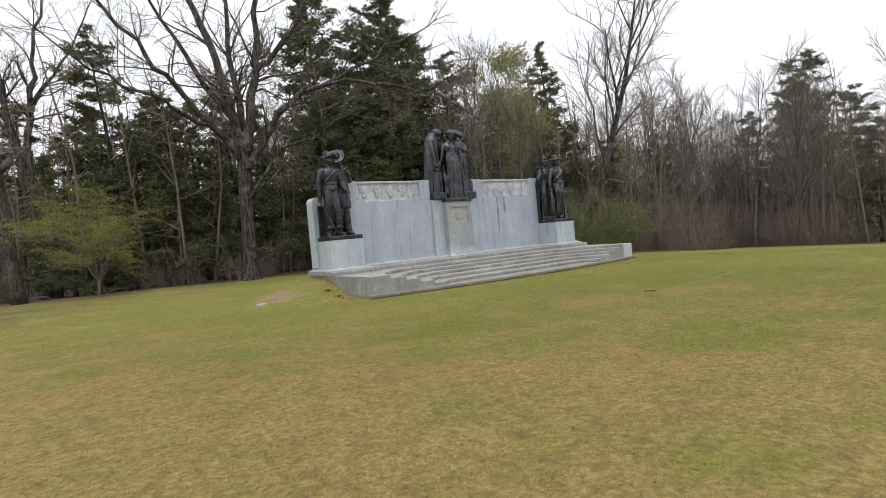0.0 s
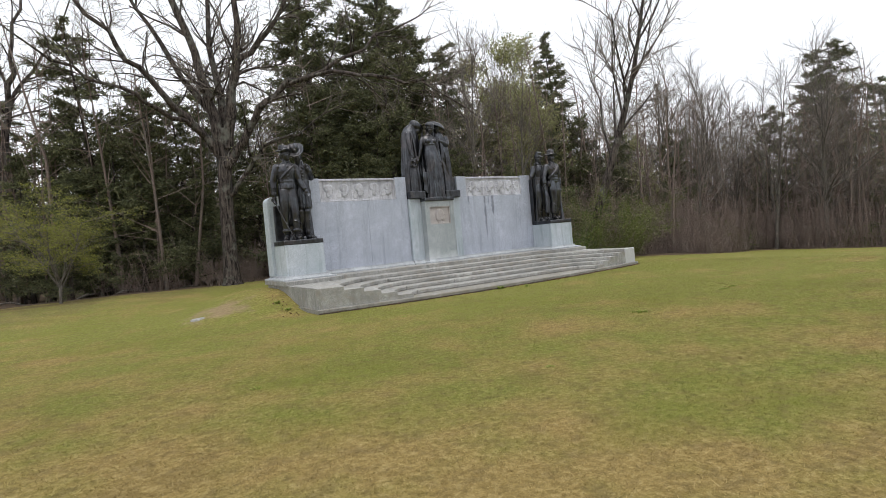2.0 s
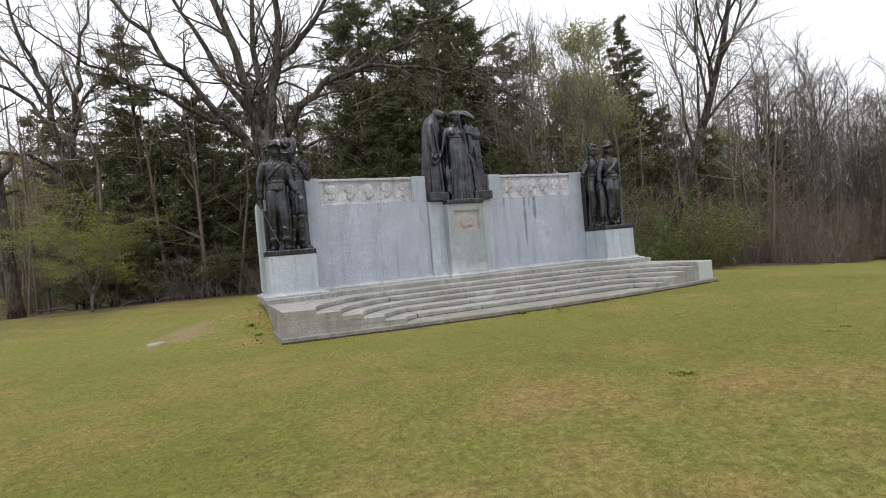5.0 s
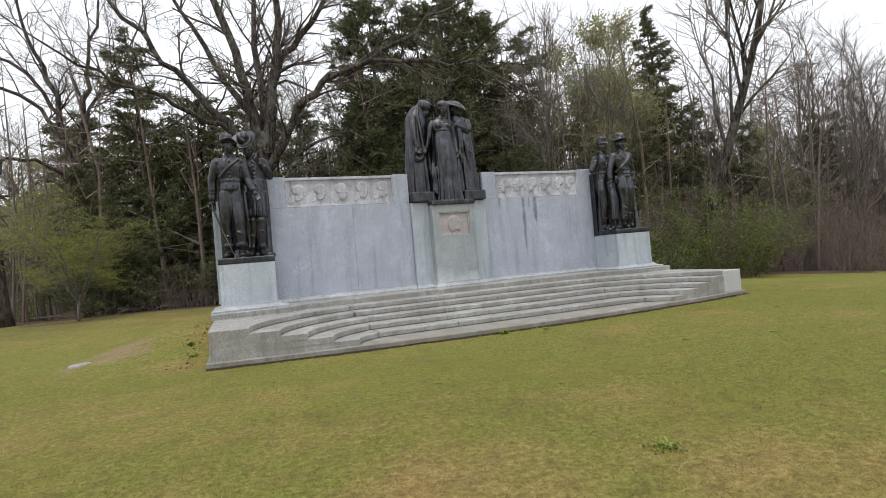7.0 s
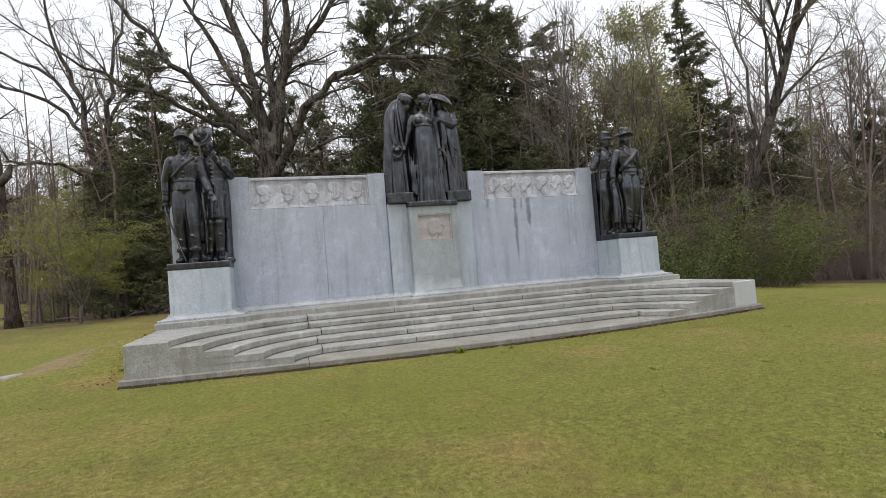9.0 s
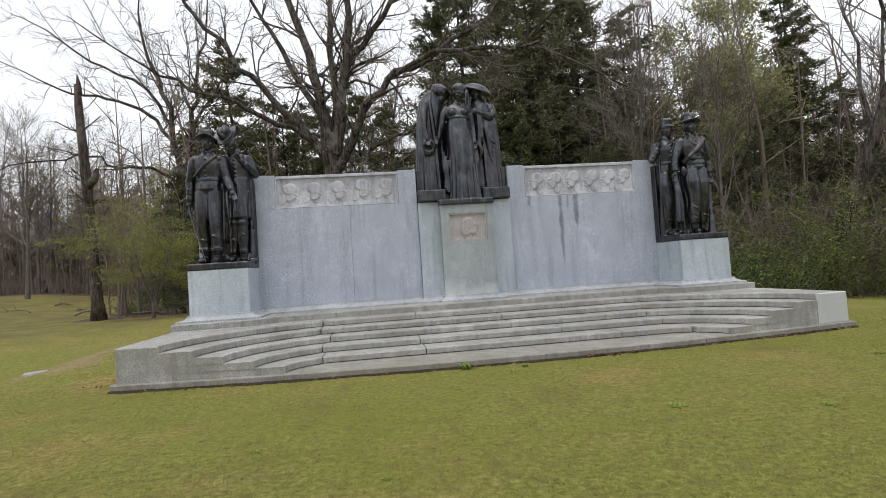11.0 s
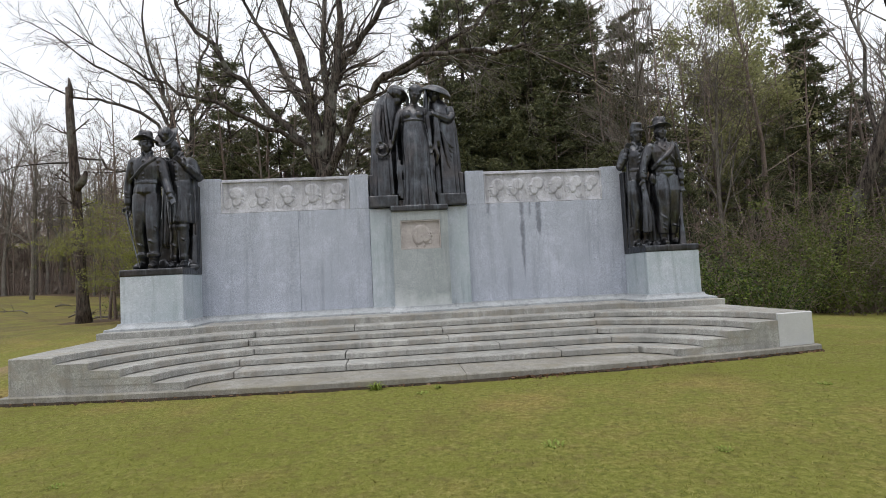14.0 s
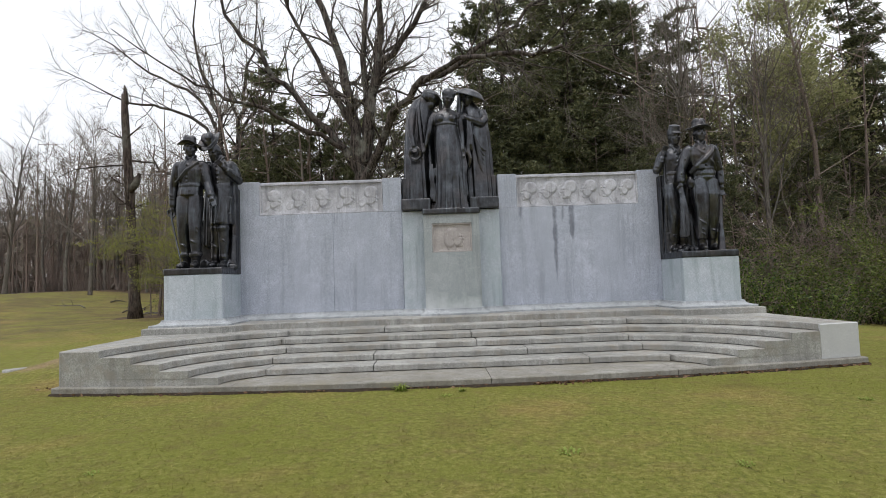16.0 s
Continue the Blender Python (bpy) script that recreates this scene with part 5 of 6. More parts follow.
spreading((7.85, 31.6), [(0.0, 0, -0.3), (0, 0, 0.25), (0.02, 0, 1.2), (0.05, 0, 3.5), (0.10, 0, 5.2), (0.2, 0, 6.6), (0.3, 0, 8.4)], [0.66, 0.46, 0.38, 0.34, 0.35, 0.36, 0.20], [
    ([(0.1, 0, 6.8), (-0.7, 0.1, 8.2), (-1.9, 0.0, 9.4), (-3.0, -0.1, 10.7), (-4.3, -0.2, 12.2), (-5.9, -0.3, 14.2), (-7.0, -0.4, 16.5)], 0.28),
    ([(-0.5, 0.1, 7.9), (-2.2, -0.8, 8.7), (-3.9, -1.6, 9.6), (-5.6, -2.0, 9.9), (-7.4, -2.4, 11.0)], 0.17),
    ([(0.15, 0, 6.8), (-0.05, 0.1, 9.0), (-0.5, 0.3, 11.4), (-1.3, 0.4, 14.2), (-2.3, 0.6, 17.5), (-2.9, 0.8, 20)], 0.40),
    ([(0.3, 0.1, 7.2), (0.5, 0.8, 10.0), (0.3, 1.3, 13.0), (0.4, 1.6, 16.5), (0.2, 2.0, 20)], 0.30),
    ([(0.4, -0.1, 7.3), (0.65, -0.3, 9.2), (0.95, -0.5, 11.2), (1.4, -0.6, 13.2), (1.4, -0.8, 16.0), (2.0, -1.0, 19.5)], 0.40),
    ([(0.95, -0.5, 11.4), (2.4, -0.8, 13.0), (3.7, -1.2, 15.0), (4.6, -1.6, 18)], 0.24),
    ([(0.2, -0.2, 6.3), (1.1, -0.8, 7.6), (1.9, -1.5, 9.2), (3.0, -2.0, 10.2), (4.6, -2.4, 11.0), (6.6, -3.0, 12.0), (9.0, -3.6, 13.6)], 0.30),
    ([(3.4, -2.1, 10.4), (5.0, -4.2, 10.6), (6.4, -6.2, 10.0), (7.4, -7.6, 9.2), (8.3, -7.6, 9.5), (9.4, -7.2, 9.0)], 0.14),
    ([(0.1, -0.1, 4.6), (0.9, -0.5, 5.6), (1.9, -1.0, 7.0), (2.8, -1.4, 7.6), (4.2, -1.9, 8.0)], 0.16),
    ([(-0.3, 0.3, 9.4), (-1.8, 1.2, 12.2), (-3.2, 1.6, 15.0), (-4.6, 1.8, 18.0)], 0.22),
], 11, "huge bare spreading oak with dark furrowed bark at the wood's edge")
spreading((-2.0, 42.0), [(0, 0, -0.3), (-0.1, 0, 2), (-0.3, 0, 5), (-0.5, 0, 8), (-0.4, 0, 9.4)], [0.55, 0.46, 0.42, 0.40, 0.36], [
    ([(-0.5, 0, 8.0), (-0.2, 0, 10.5), (0.3, 0.1, 13.0), (0.4, 0.2, 16), (1.2, 0.2, 19.5)], 0.30),
    ([(-0.5, 0, 8.8), (-1.2, 0, 11.5), (-1.6, 0.1, 14.5), (-2.6, 0.1, 17.0), (-3.0, 0, 20)], 0.28),
    ([(-0.85, 0, 10.1), (-1.2, 0, 11.4), (-2.8, -0.3, 13.4), (-5.0, -0.5, 14.2), (-7.0, -0.8, 14.3), (-8.6, -1.2, 15.2)], 0.18),
    ([(-1.2, 0, 11.5), (-1.4, 0.05, 12.9), (-3.6, 0.4, 15.8), (-6.5, 0.6, 17.0), (-9.0, 0.6, 19.2)], 0.17),
    ([(-0.6, 0, 8.4), (-2.4, -0.5, 9.6), (-4.2, -0.8, 9.4), (-6.0, -1.0, 10.6), (-8.0, -1.2, 10.0)], 0.14),
    ([(-0.1, 0, 11.0), (0.25, 0.1, 12.6), (2.0, 0.3, 15.0), (3.2, 0.4, 18)], 0.16),
], 17, "tall bare oak with long crooked limbs in the wood", 1.0)

# the dead snag on the west lawn
acc, twig = Acc(), Acc()
p, _ = wander((-2.55, 30.7, gz(-2.6, 30.7) - 0.3), (-0.045, 0, 1), 11.0, 10, 0.010, 0.0, rng)
tube(acc, p, [0.38, 0.25, 0.225, 0.21, 0.20, 0.195, 0.21, 0.185, 0.175, 0.165, 0.12], 12)
tube(acc, [p[-1] + (0.1, 0, -0.5), p[-1] + (0.06, 0, 0.1), p[-1] + (0.02, 0, 0.45)], [0.12, 0.09, 0.02], 6)
tube(acc, [p[6] + (0.1, -0.1, -0.3), p[6] + (0.45, -0.2, 0.05), p[6] + (0.6, -0.2, 0.5)], [0.16, 0.17, 0.07], 8)
for k in range(16):
    i = rng.randint(3, 8)
    grow(acc, twig, p[i], side(np.array([0, 0, 1.0]), rng, 1.2), rng.uniform(0.5, 1.6), 0.045, 1, rng, 0.02, 0.2, 0.9, 3)
t = thing("tree_snag", Matrix(), "tall dead tree trunk with broken top standing on grass", "dead tree")
part("trunk", acc.mesh("trunk"), M_SNAG, t)
part("crown", twig.mesh("crown", False), M_SNAG, t)

# the tall leaning tree to the east, with a fine fan of twigs
w, tw, lf = bare_tree(5, 22, 0.27, 7, 0.78, 0.05, 0.38, None, (0.40, -0.20))
plant("tree", w, tw, lf, (M_OAK, M_TWIG, M_BUD), stand(26.2, 24.0, 0), "tall leaning tree with a fan of bare twigs", "tree", "bare trees")

w, tw, lf = bare_tree(29, 17, 0.15, 4, 0.7, 0.05, 0.55)
plant("tree", w, tw, lf, (M_TWIG, M_TWIG, M_BUD), stand(24.6, 31.0, 0), "slim pale straight tree before dark conifers", "tree", "bare trees")
bare_mats = (M_BARK, M_TWIG, M_BUD)
protos = []
for i, (sd, h, rd, kd, fk) in enumerate([(21, 17, 0.18, 7, 0.9), (22, 15, 0.13, 7, 0.85), (23, 19, 0.21, 7, 0.85), (24, 13, 0.11, 7, 0.95), (25, 16, 0.15, 7, 0.8)]):
    w, tw, lf = bare_tree(sd, h, rd, kd, fk, 0.035, 0.30, (0.5, 2, 0.05) if i in (1, 3) else None)
    x, y = ((-14, 58), (46, 47), (54, 33), (37.5, 33.5), (20.5, 46))[i]
    protos.append(plant("tree", w, tw, lf, bare_mats, stand(x, y, 40 * i), "tall bare woodland tree, grey, hardly in bud", "tree", "bare trees"))
w, tw, lf = bare_tree(26, 15, 0.15, 5, 0.7, 0.05, 0.25, (1.0, 13, 0.085))
budding = plant("tree", w, tw, lf, bare_mats, stand(28.5, 36.0, 0), "slim tree in pale yellow-green spring bud", "tree", "budding trees")
conifers = []
for i, (sd, h, rd, lo, wd, ly, pw, x, y) in enumerate([(31, 17, 0.24, 0.10, 0.29, 84, 0.62, 18.0, 34.6), (32, 17.5, 0.25, 0.22, 0.27, 80, 0.5, 22.8, 35.4), (33, 12, 0.18, 0.05, 0.33, 60, 0.62, 13.2, 34.0), (34, 18, 0.23, 0.30, 0.17, 62, 0.7, 33.2, 31.6)]):
    w, lf = conifer(sd, h, rd, lo, wd, ly, power=pw)
    conifers.append(plant("conifer_tree", w, None, lf, (M_PINEBARK, None, M_NEEDLE), stand(x, y, 77 * i), "dark green shaggy conifer at the wood's edge", "tree", "conifers"))
for x, y, k, turn, size in [
    (14.9, 36.6, 0, 10, 1.1), (20.4, 37.5, 1, 200, 1.2), (25.4, 35.6, 0, 120, 0.97), (16.4, 39.5, 1, 30, 1.25), (19.4, 33.2, 1, 100, 0.98), (23.9, 38.5, 0, 50, 1.15), (21.0, 31.6, 2, 210, 0.85), (11.0, 37.2, 2, 240, 1.0), (17.0, 32.6, 2, 80, 0.8),
    (2.2, 38.0, 0, 60, 0.94), (-0.6, 39.6, 2, 150, 0.95), (5.2, 37.4, 2, 20, 1.0), (-3.6, 47.5, 1, 250, 0.8), (7.2, 40.0, 1, 90, 0.72), (3.9, 34.8, 2, 190, 0.66), (-8.5, 60, 1, 0, 0.95), (9.4, 39.5, 0, 33, 0.8), (0.6, 34.4, 2, 77, 0.55),
    (31.4, 35.5, 2, 260, 1.0), (41.0, 43.0, 3, 130, 1.1), (38.0, 33.5, 0, 330, 0.72), (66.5, 25.5, 1, 75, 1.2), (69.5, 29.5, 1, 175, 1.1), (63.0, 31.5, 0, 160, 0.9), (75.0, 25, 1, 310, 1.05), (57, 38, 2, 20, 1.0), (62, 19, 2, 140, 1.0), (72, 17, 0, 10, 1.0), (45.5, 31.5, 2, 99, 0.95), (23.6, 27.2, 2, 33, 0.5), (31.0, 30.6, 2, 15, 0.8), (34.4, 34.0, 0, 115, 0.75), (36.5, 30.0, 2, 65, 0.8), (3.0, 36.4, 2, 44, 0.8), (6.4, 35.6, 2, 144, 0.7), (-1.2, 37.0, 2, 244, 0.7), (1.2, 42.0, 0, 344, 0.75), (5.0, 43.0, 1, 14, 0.8), (26.8, 28.0, 2, 133, 0.62), (21.6, 28.2, 2, 303, 0.6), (40.0, 27.5, 2, 190, 0.5),
]:
    copy_thing(conifers[k], stand(x, y, turn)).matrix_world = stand(x, y, turn, size)
for x, y, turn, size in [(30.6, 33.6, 90, 1.05), (33.5, 37.0, 200, 1.15), (29.2, 31.0, 10, 0.8), (26.0, 42.5, 300, 1.0), (-8.0, 52, 30, 0.7), (40.5, 30.5, 120, 0.6)]:
    copy_thing(budding, stand(x, y, turn)).matrix_world = stand(x, y, turn, size)
# woodland belt
spots = []
r2 = random.Random(99)
tries = 0
while len(spots) < 88 and tries < 9000:
    tries += 1
    x, y = r2.uniform(-48, 88), r2.uniform(8, 84)
    e = float(edge_dist(x, y))
    if not 0.8 < e < 26 or r2.random() < e / 40:
        continue
    if any(math.hypot(x - a, y - b) < 2.5 for a, b in spots) or math.hypot(x - 7.85, y - 31.6) < 3.5 or (8 < x < 27 and y < 38) or (-13 < x < 7 and y < 58) or (18 < x < 41 and y < 31):
        continue
    spots.append((x, y))
for x, y in spots:
    k, turn, size = r2.randrange(5), r2.uniform(0, 360), r2.uniform(0.75, 1.12)
    copy_thing(protos[k], stand(x, y, turn)).matrix_world = stand(x, y, turn, size)
for x, y, k, size in [(-25, 50.5, 2, 0.85), (-16.5, 48.5, 0, 0.85), (25.2, 27.5, 1, 0.9), (22.0, 29.0, 4, 0.85)]:
    copy_thing(protos[k], stand(x, y, 50 * k)).matrix_world = stand(x, y, 50 * k, size)

# the small tree in young yellow-green leaf on the west lawn
r3 = random.Random(3)
wood, twig, tips, leaf = Acc(), Acc(), [], Acc()
tube(wood, [(0, 0, -0.2), (0.02, 0, 0.3), (0.06, 0.02, 1.0)], [0.11, 0.075, 0.07], 7)
for k in range(9):
    a = k * 2.4
    grow(wood, twig, (0.05, 0.02, 0.7 + 0.05 * k), (math.cos(a) * 0.55, math.sin(a) * 0.55, 1), r3.uniform(2.6, 4.2), 0.045, 2, r3, 0.0, 0.14, 0.95, 6, tips)
quads(leaf, [p + np.array([r3.gauss(0, 0.20), r3.gauss(0, 0.20), r3.gauss(0, 0.06)]) for p, _ in tips for _ in range(30)], 0.037, r3, 0.65, 0.6)
plant("small_tree", wood, twig, leaf, (M_BARK, M_TWIG, M_YELLOW), stand(0.45, 29.0, 0, 0.78), "small tree in young yellow-green leaf on the lawn's edge", "tree", "")


# ---- brush along the wood's edge ----
def brush(seed, n, hgt, wide):
    r = random.Random(seed)
    acc = Acc()
    for _ in range(n):
        a, q = r.uniform(0, 6.28), wide * math.sqrt(r.random())
        h = hgt * r.uniform(0.4, 1.0)
        pts, d = wander((q * math.cos(a), q * math.sin(a), -0.1), (r.gauss(0, 0.3), r.gauss(0, 0.3), 1), h, 4, 0.16, -0.02, r)
        tube(acc, pts, np.linspace(0.018, 0.005, 5), 3, cap=False)
        for _ in range(5):
            i = r.randint(1, 3)
            t2, _ = wander(pts[i], side(d, r, 0.9), h * r.uniform(0.15, 0.4), 2, 0.2, 0.0, r)
            tube(acc, t2, [0.008, 0.006, 0.003], 3, cap=False)
    return acc


shrubs = [whole("bush", brush(41 + i, 46, h, w), M_BRUSH, stand(x, y, 0), "tangled brown leafless brush at the wood's edge", "bush", "brush") for i, (h, w, x, y) in enumerate([(3.4, 1.5, 30.5, 25.0), (2.4, 1.3, 3.0, 34.5), (4.6, 1.7, 33.0, 25.2)])]
r4 = random.Random(8)
n_made = 0
while n_made < 84:
    x, y = r4.uniform(-34, 70), r4.uniform(6, 66)
    e = float(edge_dist(x, y))
    if not 0.1 < e < 7 or (9 < x < 20 and y < 31) or (-8 < x < 2.5 and y < 37):
        continue
    n_made += 1
    k, turn, s = r4.randrange(3), r4.uniform(0, 360), r4.uniform(0.7, 1.25)
    copy_thing(shrubs[k], stand(x, y, turn)).matrix_world = stand(x, y, turn, s)


for x, y, k, turn, s in [(23.6, 25.2, 2, 0, 1.1), (25.8, 25.6, 0, 40, 1.3), (27.9, 25.9, 2, 110, 1.2), (29.6, 26.0, 0, 200, 1.3), (31.6, 26.4, 2, 300, 1.2), (33.6, 26.4, 0, 20, 1.3), (36.0, 26.0, 2, 220, 1.1), (20.6, 26.0, 0, 310, 1.2)]:
    copy_thing(shrubs[k], stand(x, y, turn)).matrix_world = stand(x, y, turn, s)


def leafy(seed, hgt, wide, n, size):
    r = random.Random(seed)
    wood, leaf = Acc(), Acc()
    cs = []
    for _ in range(26):
        a, q = r.uniform(0, 6.28), wide * 0.5 * math.sqrt(r.random())
        h = hgt * r.uniform(0.55, 1.0)
        pts, d = wander((q * math.cos(a), q * math.sin(a), -0.1), (0.55 * math.cos(a), 0.55 * math.sin(a), 1), h, 5, 0.14, -0.05, r)
        tube(wood, pts, np.linspace(0.02, 0.006, 6), 4, cap=False)
        for _ in range(n // 26):
            i = r.randint(1, 5)
            cs.append(pts[i] + np.array([r.gauss(0, 0.24), r.gauss(0, 0.24), r.gauss(0, 0.20)]))
    quads(leaf, cs, size, r, 0.5, 0.4)
    return wood, leaf


w, lf = leafy(51, 2.4, 1.9, 3000, 0.05)
green = plant("leafy_bush", w, None, lf, (M_BRUSH, None, M_LEAF), stand(21.2, 22.4, 0), "bright green leafy bush at the wood's edge", "bush", "green bushes")
for x, y, turn, s in [(22.9, 21.7, 80, 0.8), (24.2, 22.6, 160, 0.8), (22.4, 24.0, 10, 1.1), (19.9, 23.4, 70, 0.95), (48, 27, 10, 1.1), (53, 20, 100, 1.0), (-4.4, 39, 20, 0.8)]:
    copy_thing(green, stand(x, y, turn)).matrix_world = stand(x, y, turn, s)


# taller loose bushes behind the low green ones
w, lf = leafy(57, 5.4, 2.4, 10400, 0.050)
loose = plant("leafy_bush", w, None, lf, (M_BRUSH, None, M_LOOSE), stand(27.4, 22.9, 0), "tall loose bush in dull green leaf at the wood's edge", "bush", "tall green bushes")
for x, y, turn, s in [(28.9, 23.6, 80, 0.85), (26.2, 24.2, 190, 0.8), (33.4, 26.2, 250, 0.6), (43.0, 27.0, 130, 0.6)]:
    copy_thing(loose, stand(x, y, turn)).matrix_world = stand(x, y, turn, s)
# more tangled brush and twiggy trees along the eastern edge
r5 = random.Random(12)
made = 0
while made < 36:
    x, y = r5.uniform(23, 66), r5.uniform(18, 40)
    if not 0.6 < float(edge_dist(x, y)) < 6:
        continue
    made += 1
    k, turn, s = r5.choice((0, 2)), r5.uniform(0, 360), r5.uniform(1.0, 1.6)
    copy_thing(shrubs[k], stand(x, y, turn)).matrix_world = stand(x, y, turn, s)
made = 0
while made < 12:
    x, y = r5.uniform(33, 78), r5.uniform(20, 50)
    if not 2.0 < float(edge_dist(x, y)) < 18:
        continue
    made += 1
    k, turn, s = r5.randrange(5), r5.uniform(0, 360), r5.uniform(0.85, 1.15)
    copy_thing(protos[k], stand(x, y, turn)).matrix_world = stand(x, y, turn, s)


# ---- the depth of the wood: thousands of stems and twigs, and a dim bank of far trees behind ----
def far_wood(n, twigs):
    nr = np.random.RandomState(5)
    xs, ys = nr.uniform(-75, 115, 9 * n), nr.uniform(4, 110, 9 * n)
    e = edge_dist(xs, ys)
    ok = (e > 2.0) & (e < 48)
    xs, ys = xs[ok][:n], ys[ok][:n]
    n = len(xs)
    zs = land(xs, ys) - 0.2
    h = nr.uniform(4.0, 15.5, n)
    rad = 0.018 + 0.0065 * h * nr.uniform(0.5, 1.3, n)
    base = np.stack([xs, ys, zs], -1)
    lean = nr.randn(n, 2) * 0.06
    top = base + np.stack([lean[:, 0] * h, lean[:, 1] * h, h], -1)
    mid = (base + top) / 2 + nr.randn(n, 3) * (0.25, 0.25, 0)
    acc = Acc()
    th = np.array([0, 2.094, 4.189])
    ring = np.stack([np.cos(th), np.sin(th), 0 * th], -1)
    V = np.concatenate([p[:, None] + ring[None] * (rad * k)[:, None, None] for p, k in ((base, 1.2), (mid, 0.75), (top, 0.2))], 1)
    f = [(a, b, b + 3, a + 3) for o in (0, 3) for a, b in ((o, o + 1), (o + 1, o + 2), (o + 2, o))]
    F = (np.arange(n)[:, None, None] * 9 + np.array(f)[None]).reshape(-1, 4)
    acc.add(V, F.tolist())
    k = np.repeat(np.arange(n), twigs)
    t = nr.uniform(0.15, 1.0, len(k)) ** 0.8
    p = base[k] + (top - base)[k] * t[:, None]
    d = nr.randn(len(k), 3) * (1, 1, 0.35) + (0, 0, 0.7)
    d *= (nr.uniform(0.10, 0.26, len(k)) * h[k] / np.linalg.norm(d, axis=1))[:, None]
    wv = np.cross(d, nr.randn(len(k), 3))
    wv *= (0.016 + 0.0012 * h[k])[:, None] / (np.linalg.norm(wv, axis=1)[:, None] + 1e-9)
    acc.add(np.stack([p - wv, p + wv, p + d], 1), np.arange(3 * len(k)).reshape(-1, 3).tolist())
    return whole("far_woods", acc, M_BRUSH, Matrix(), "dense bare stems and twigs deep in the wood", "woods", kind="stuff")


far_wood(2800, 28)


def bank():
    """Far canopy: leaf-like flakes heaped into a low uneven belt round the back of the wood, and an added arc out of
    view to the south.
    """
    nr = np.random.RandomState(6)
    n = 52000
    ang = nr.uniform(-3.1416, 3.1416, n)
    rr = nr.uniform(62, 80, n)
    x, y = 12 + rr * 1.25 * np.cos(ang), 14 + rr * np.sin(ang)
    # y < -25: unseen arc, added so the bronze has something dark to reflect
    keep = (edge_dist(x, y) > 14) | (y < -25)
    x, y, ang = x[keep], y[keep], ang[keep]
    top = np.where(y < -25, 10.0, np.where(x < 0, 10.0, 8.0)) + 1.6 * np.sin(ang * 17) + 1.3 * np.sin(ang * 41 + 1) + 1.0 * np.sin(ang * 97)
    z = land(x, y) + top * nr.rand(len(x)) ** 0.8
    c = np.stack([x, y, z], -1)
    a, b = nr.randn(len(x), 3), nr.randn(len(x), 3)
    a *= (nr.uniform(0.55, 1.2, len(x)) / np.linalg.norm(a, axis=1))[:, None]
    b *= (nr.uniform(0.4, 0.9, len(x)) / np.linalg.norm(b, axis=1))[:, None]
    acc = Acc()
    acc.add(np.stack([c - a, c + b, c + a, c - b], 1), np.arange(4 * len(x)).reshape(-1, 4).tolist())
    whole("far_woods", acc, M_FARWOOD, Matrix(), "dim belt of far woodland behind the trees, plus an added unseen southern arc", "woods", kind="stuff")


bank()


# ---- grass ----
def grass(n, seed, x0, x1, y0, y1, tall, wide):
    nr = np.random.RandomState(seed)
    x, y = nr.uniform(x0, x1, n), nr.uniform(y0, y1, n)
    # clear of the steps
    u, v = x - XC, y - YC
    ok = ~((np.abs(u) < 6.0) & (v > front(u) - 0.02 * np.abs(u) - 0.12))
    # thinning out toward the borders of the stretch
    rim = np.minimum(np.minimum(x - x0, x1 - x), np.minimum(y - y0, y1 - y))
    ok &= nr.rand(n) < smooth(0.0, 3.0, rim)
    x, y = x[ok], y[ok]
    m = len(x)
    p = np.stack([x, y, land(x, y) - 0.004], -1)
    h = tall * nr.uniform(0.4, 1.25, m)
    d = np.stack([nr.randn(m) * 1.0, nr.randn(m) * 1.0, np.full(m, 0.7)], -1) * h[:, None]
    a = nr.uniform(0, 6.28, m)
    w = np.stack([np.cos(a), np.sin(a), 0 * a], -1) * (wide * nr.uniform(0.6, 1.4, m))[:, None]
    acc = Acc()
    acc.add(np.stack([p - w, p + w, p + d], 1), np.arange(3 * m).reshape(-1, 3).tolist())
    return acc


whole("grass", grass(330000, 1, -1.5, 15.5, -1.0, 11.0, 0.028, 0.0034), M_GRASS, Matrix(), "short mown grass blades, green and straw-coloured", "grass", kind="stuff")
whole("grass", grass(330000, 2, -2.5, 22.0, 1.0, 16.5, 0.030, 0.0042), M_GRASS, Matrix(), "short mown grass blades, green and straw-coloured", "grass", kind="stuff")


# ---- small things on the lawn and steps ----
acc = Acc()
prof = [(0.2 * math.cos(a) * (1 + 0.15 * math.sin(3 * a)), 0.14 * math.sin(a) * (1 + 0.1 * math.cos(5 * a))) for a in np.linspace(0, 6.28, 13)[:-1]]
n_ = len(prof)
acc.add([(x, y, -0.05) for x, y in prof] + [(x, y, 0.035) for x, y in prof] + [(x * 0.85, y * 0.85, 0.05) for x, y in prof],
        [tuple(2 * n_ + j for j in range(n_))] + [(o + j, o + (j + 1) % n_, o + n_ + (j + 1) % n_, o + n_ + j) for o in (0, n_) for j in range(n_)])
whole("flat_stone", acc, M_STEP, pose(4.05, 15.45, gz(4.05, 15.45) - 0.02, 0, 0, 40), "flat pale stone set in worn grass", "stone")


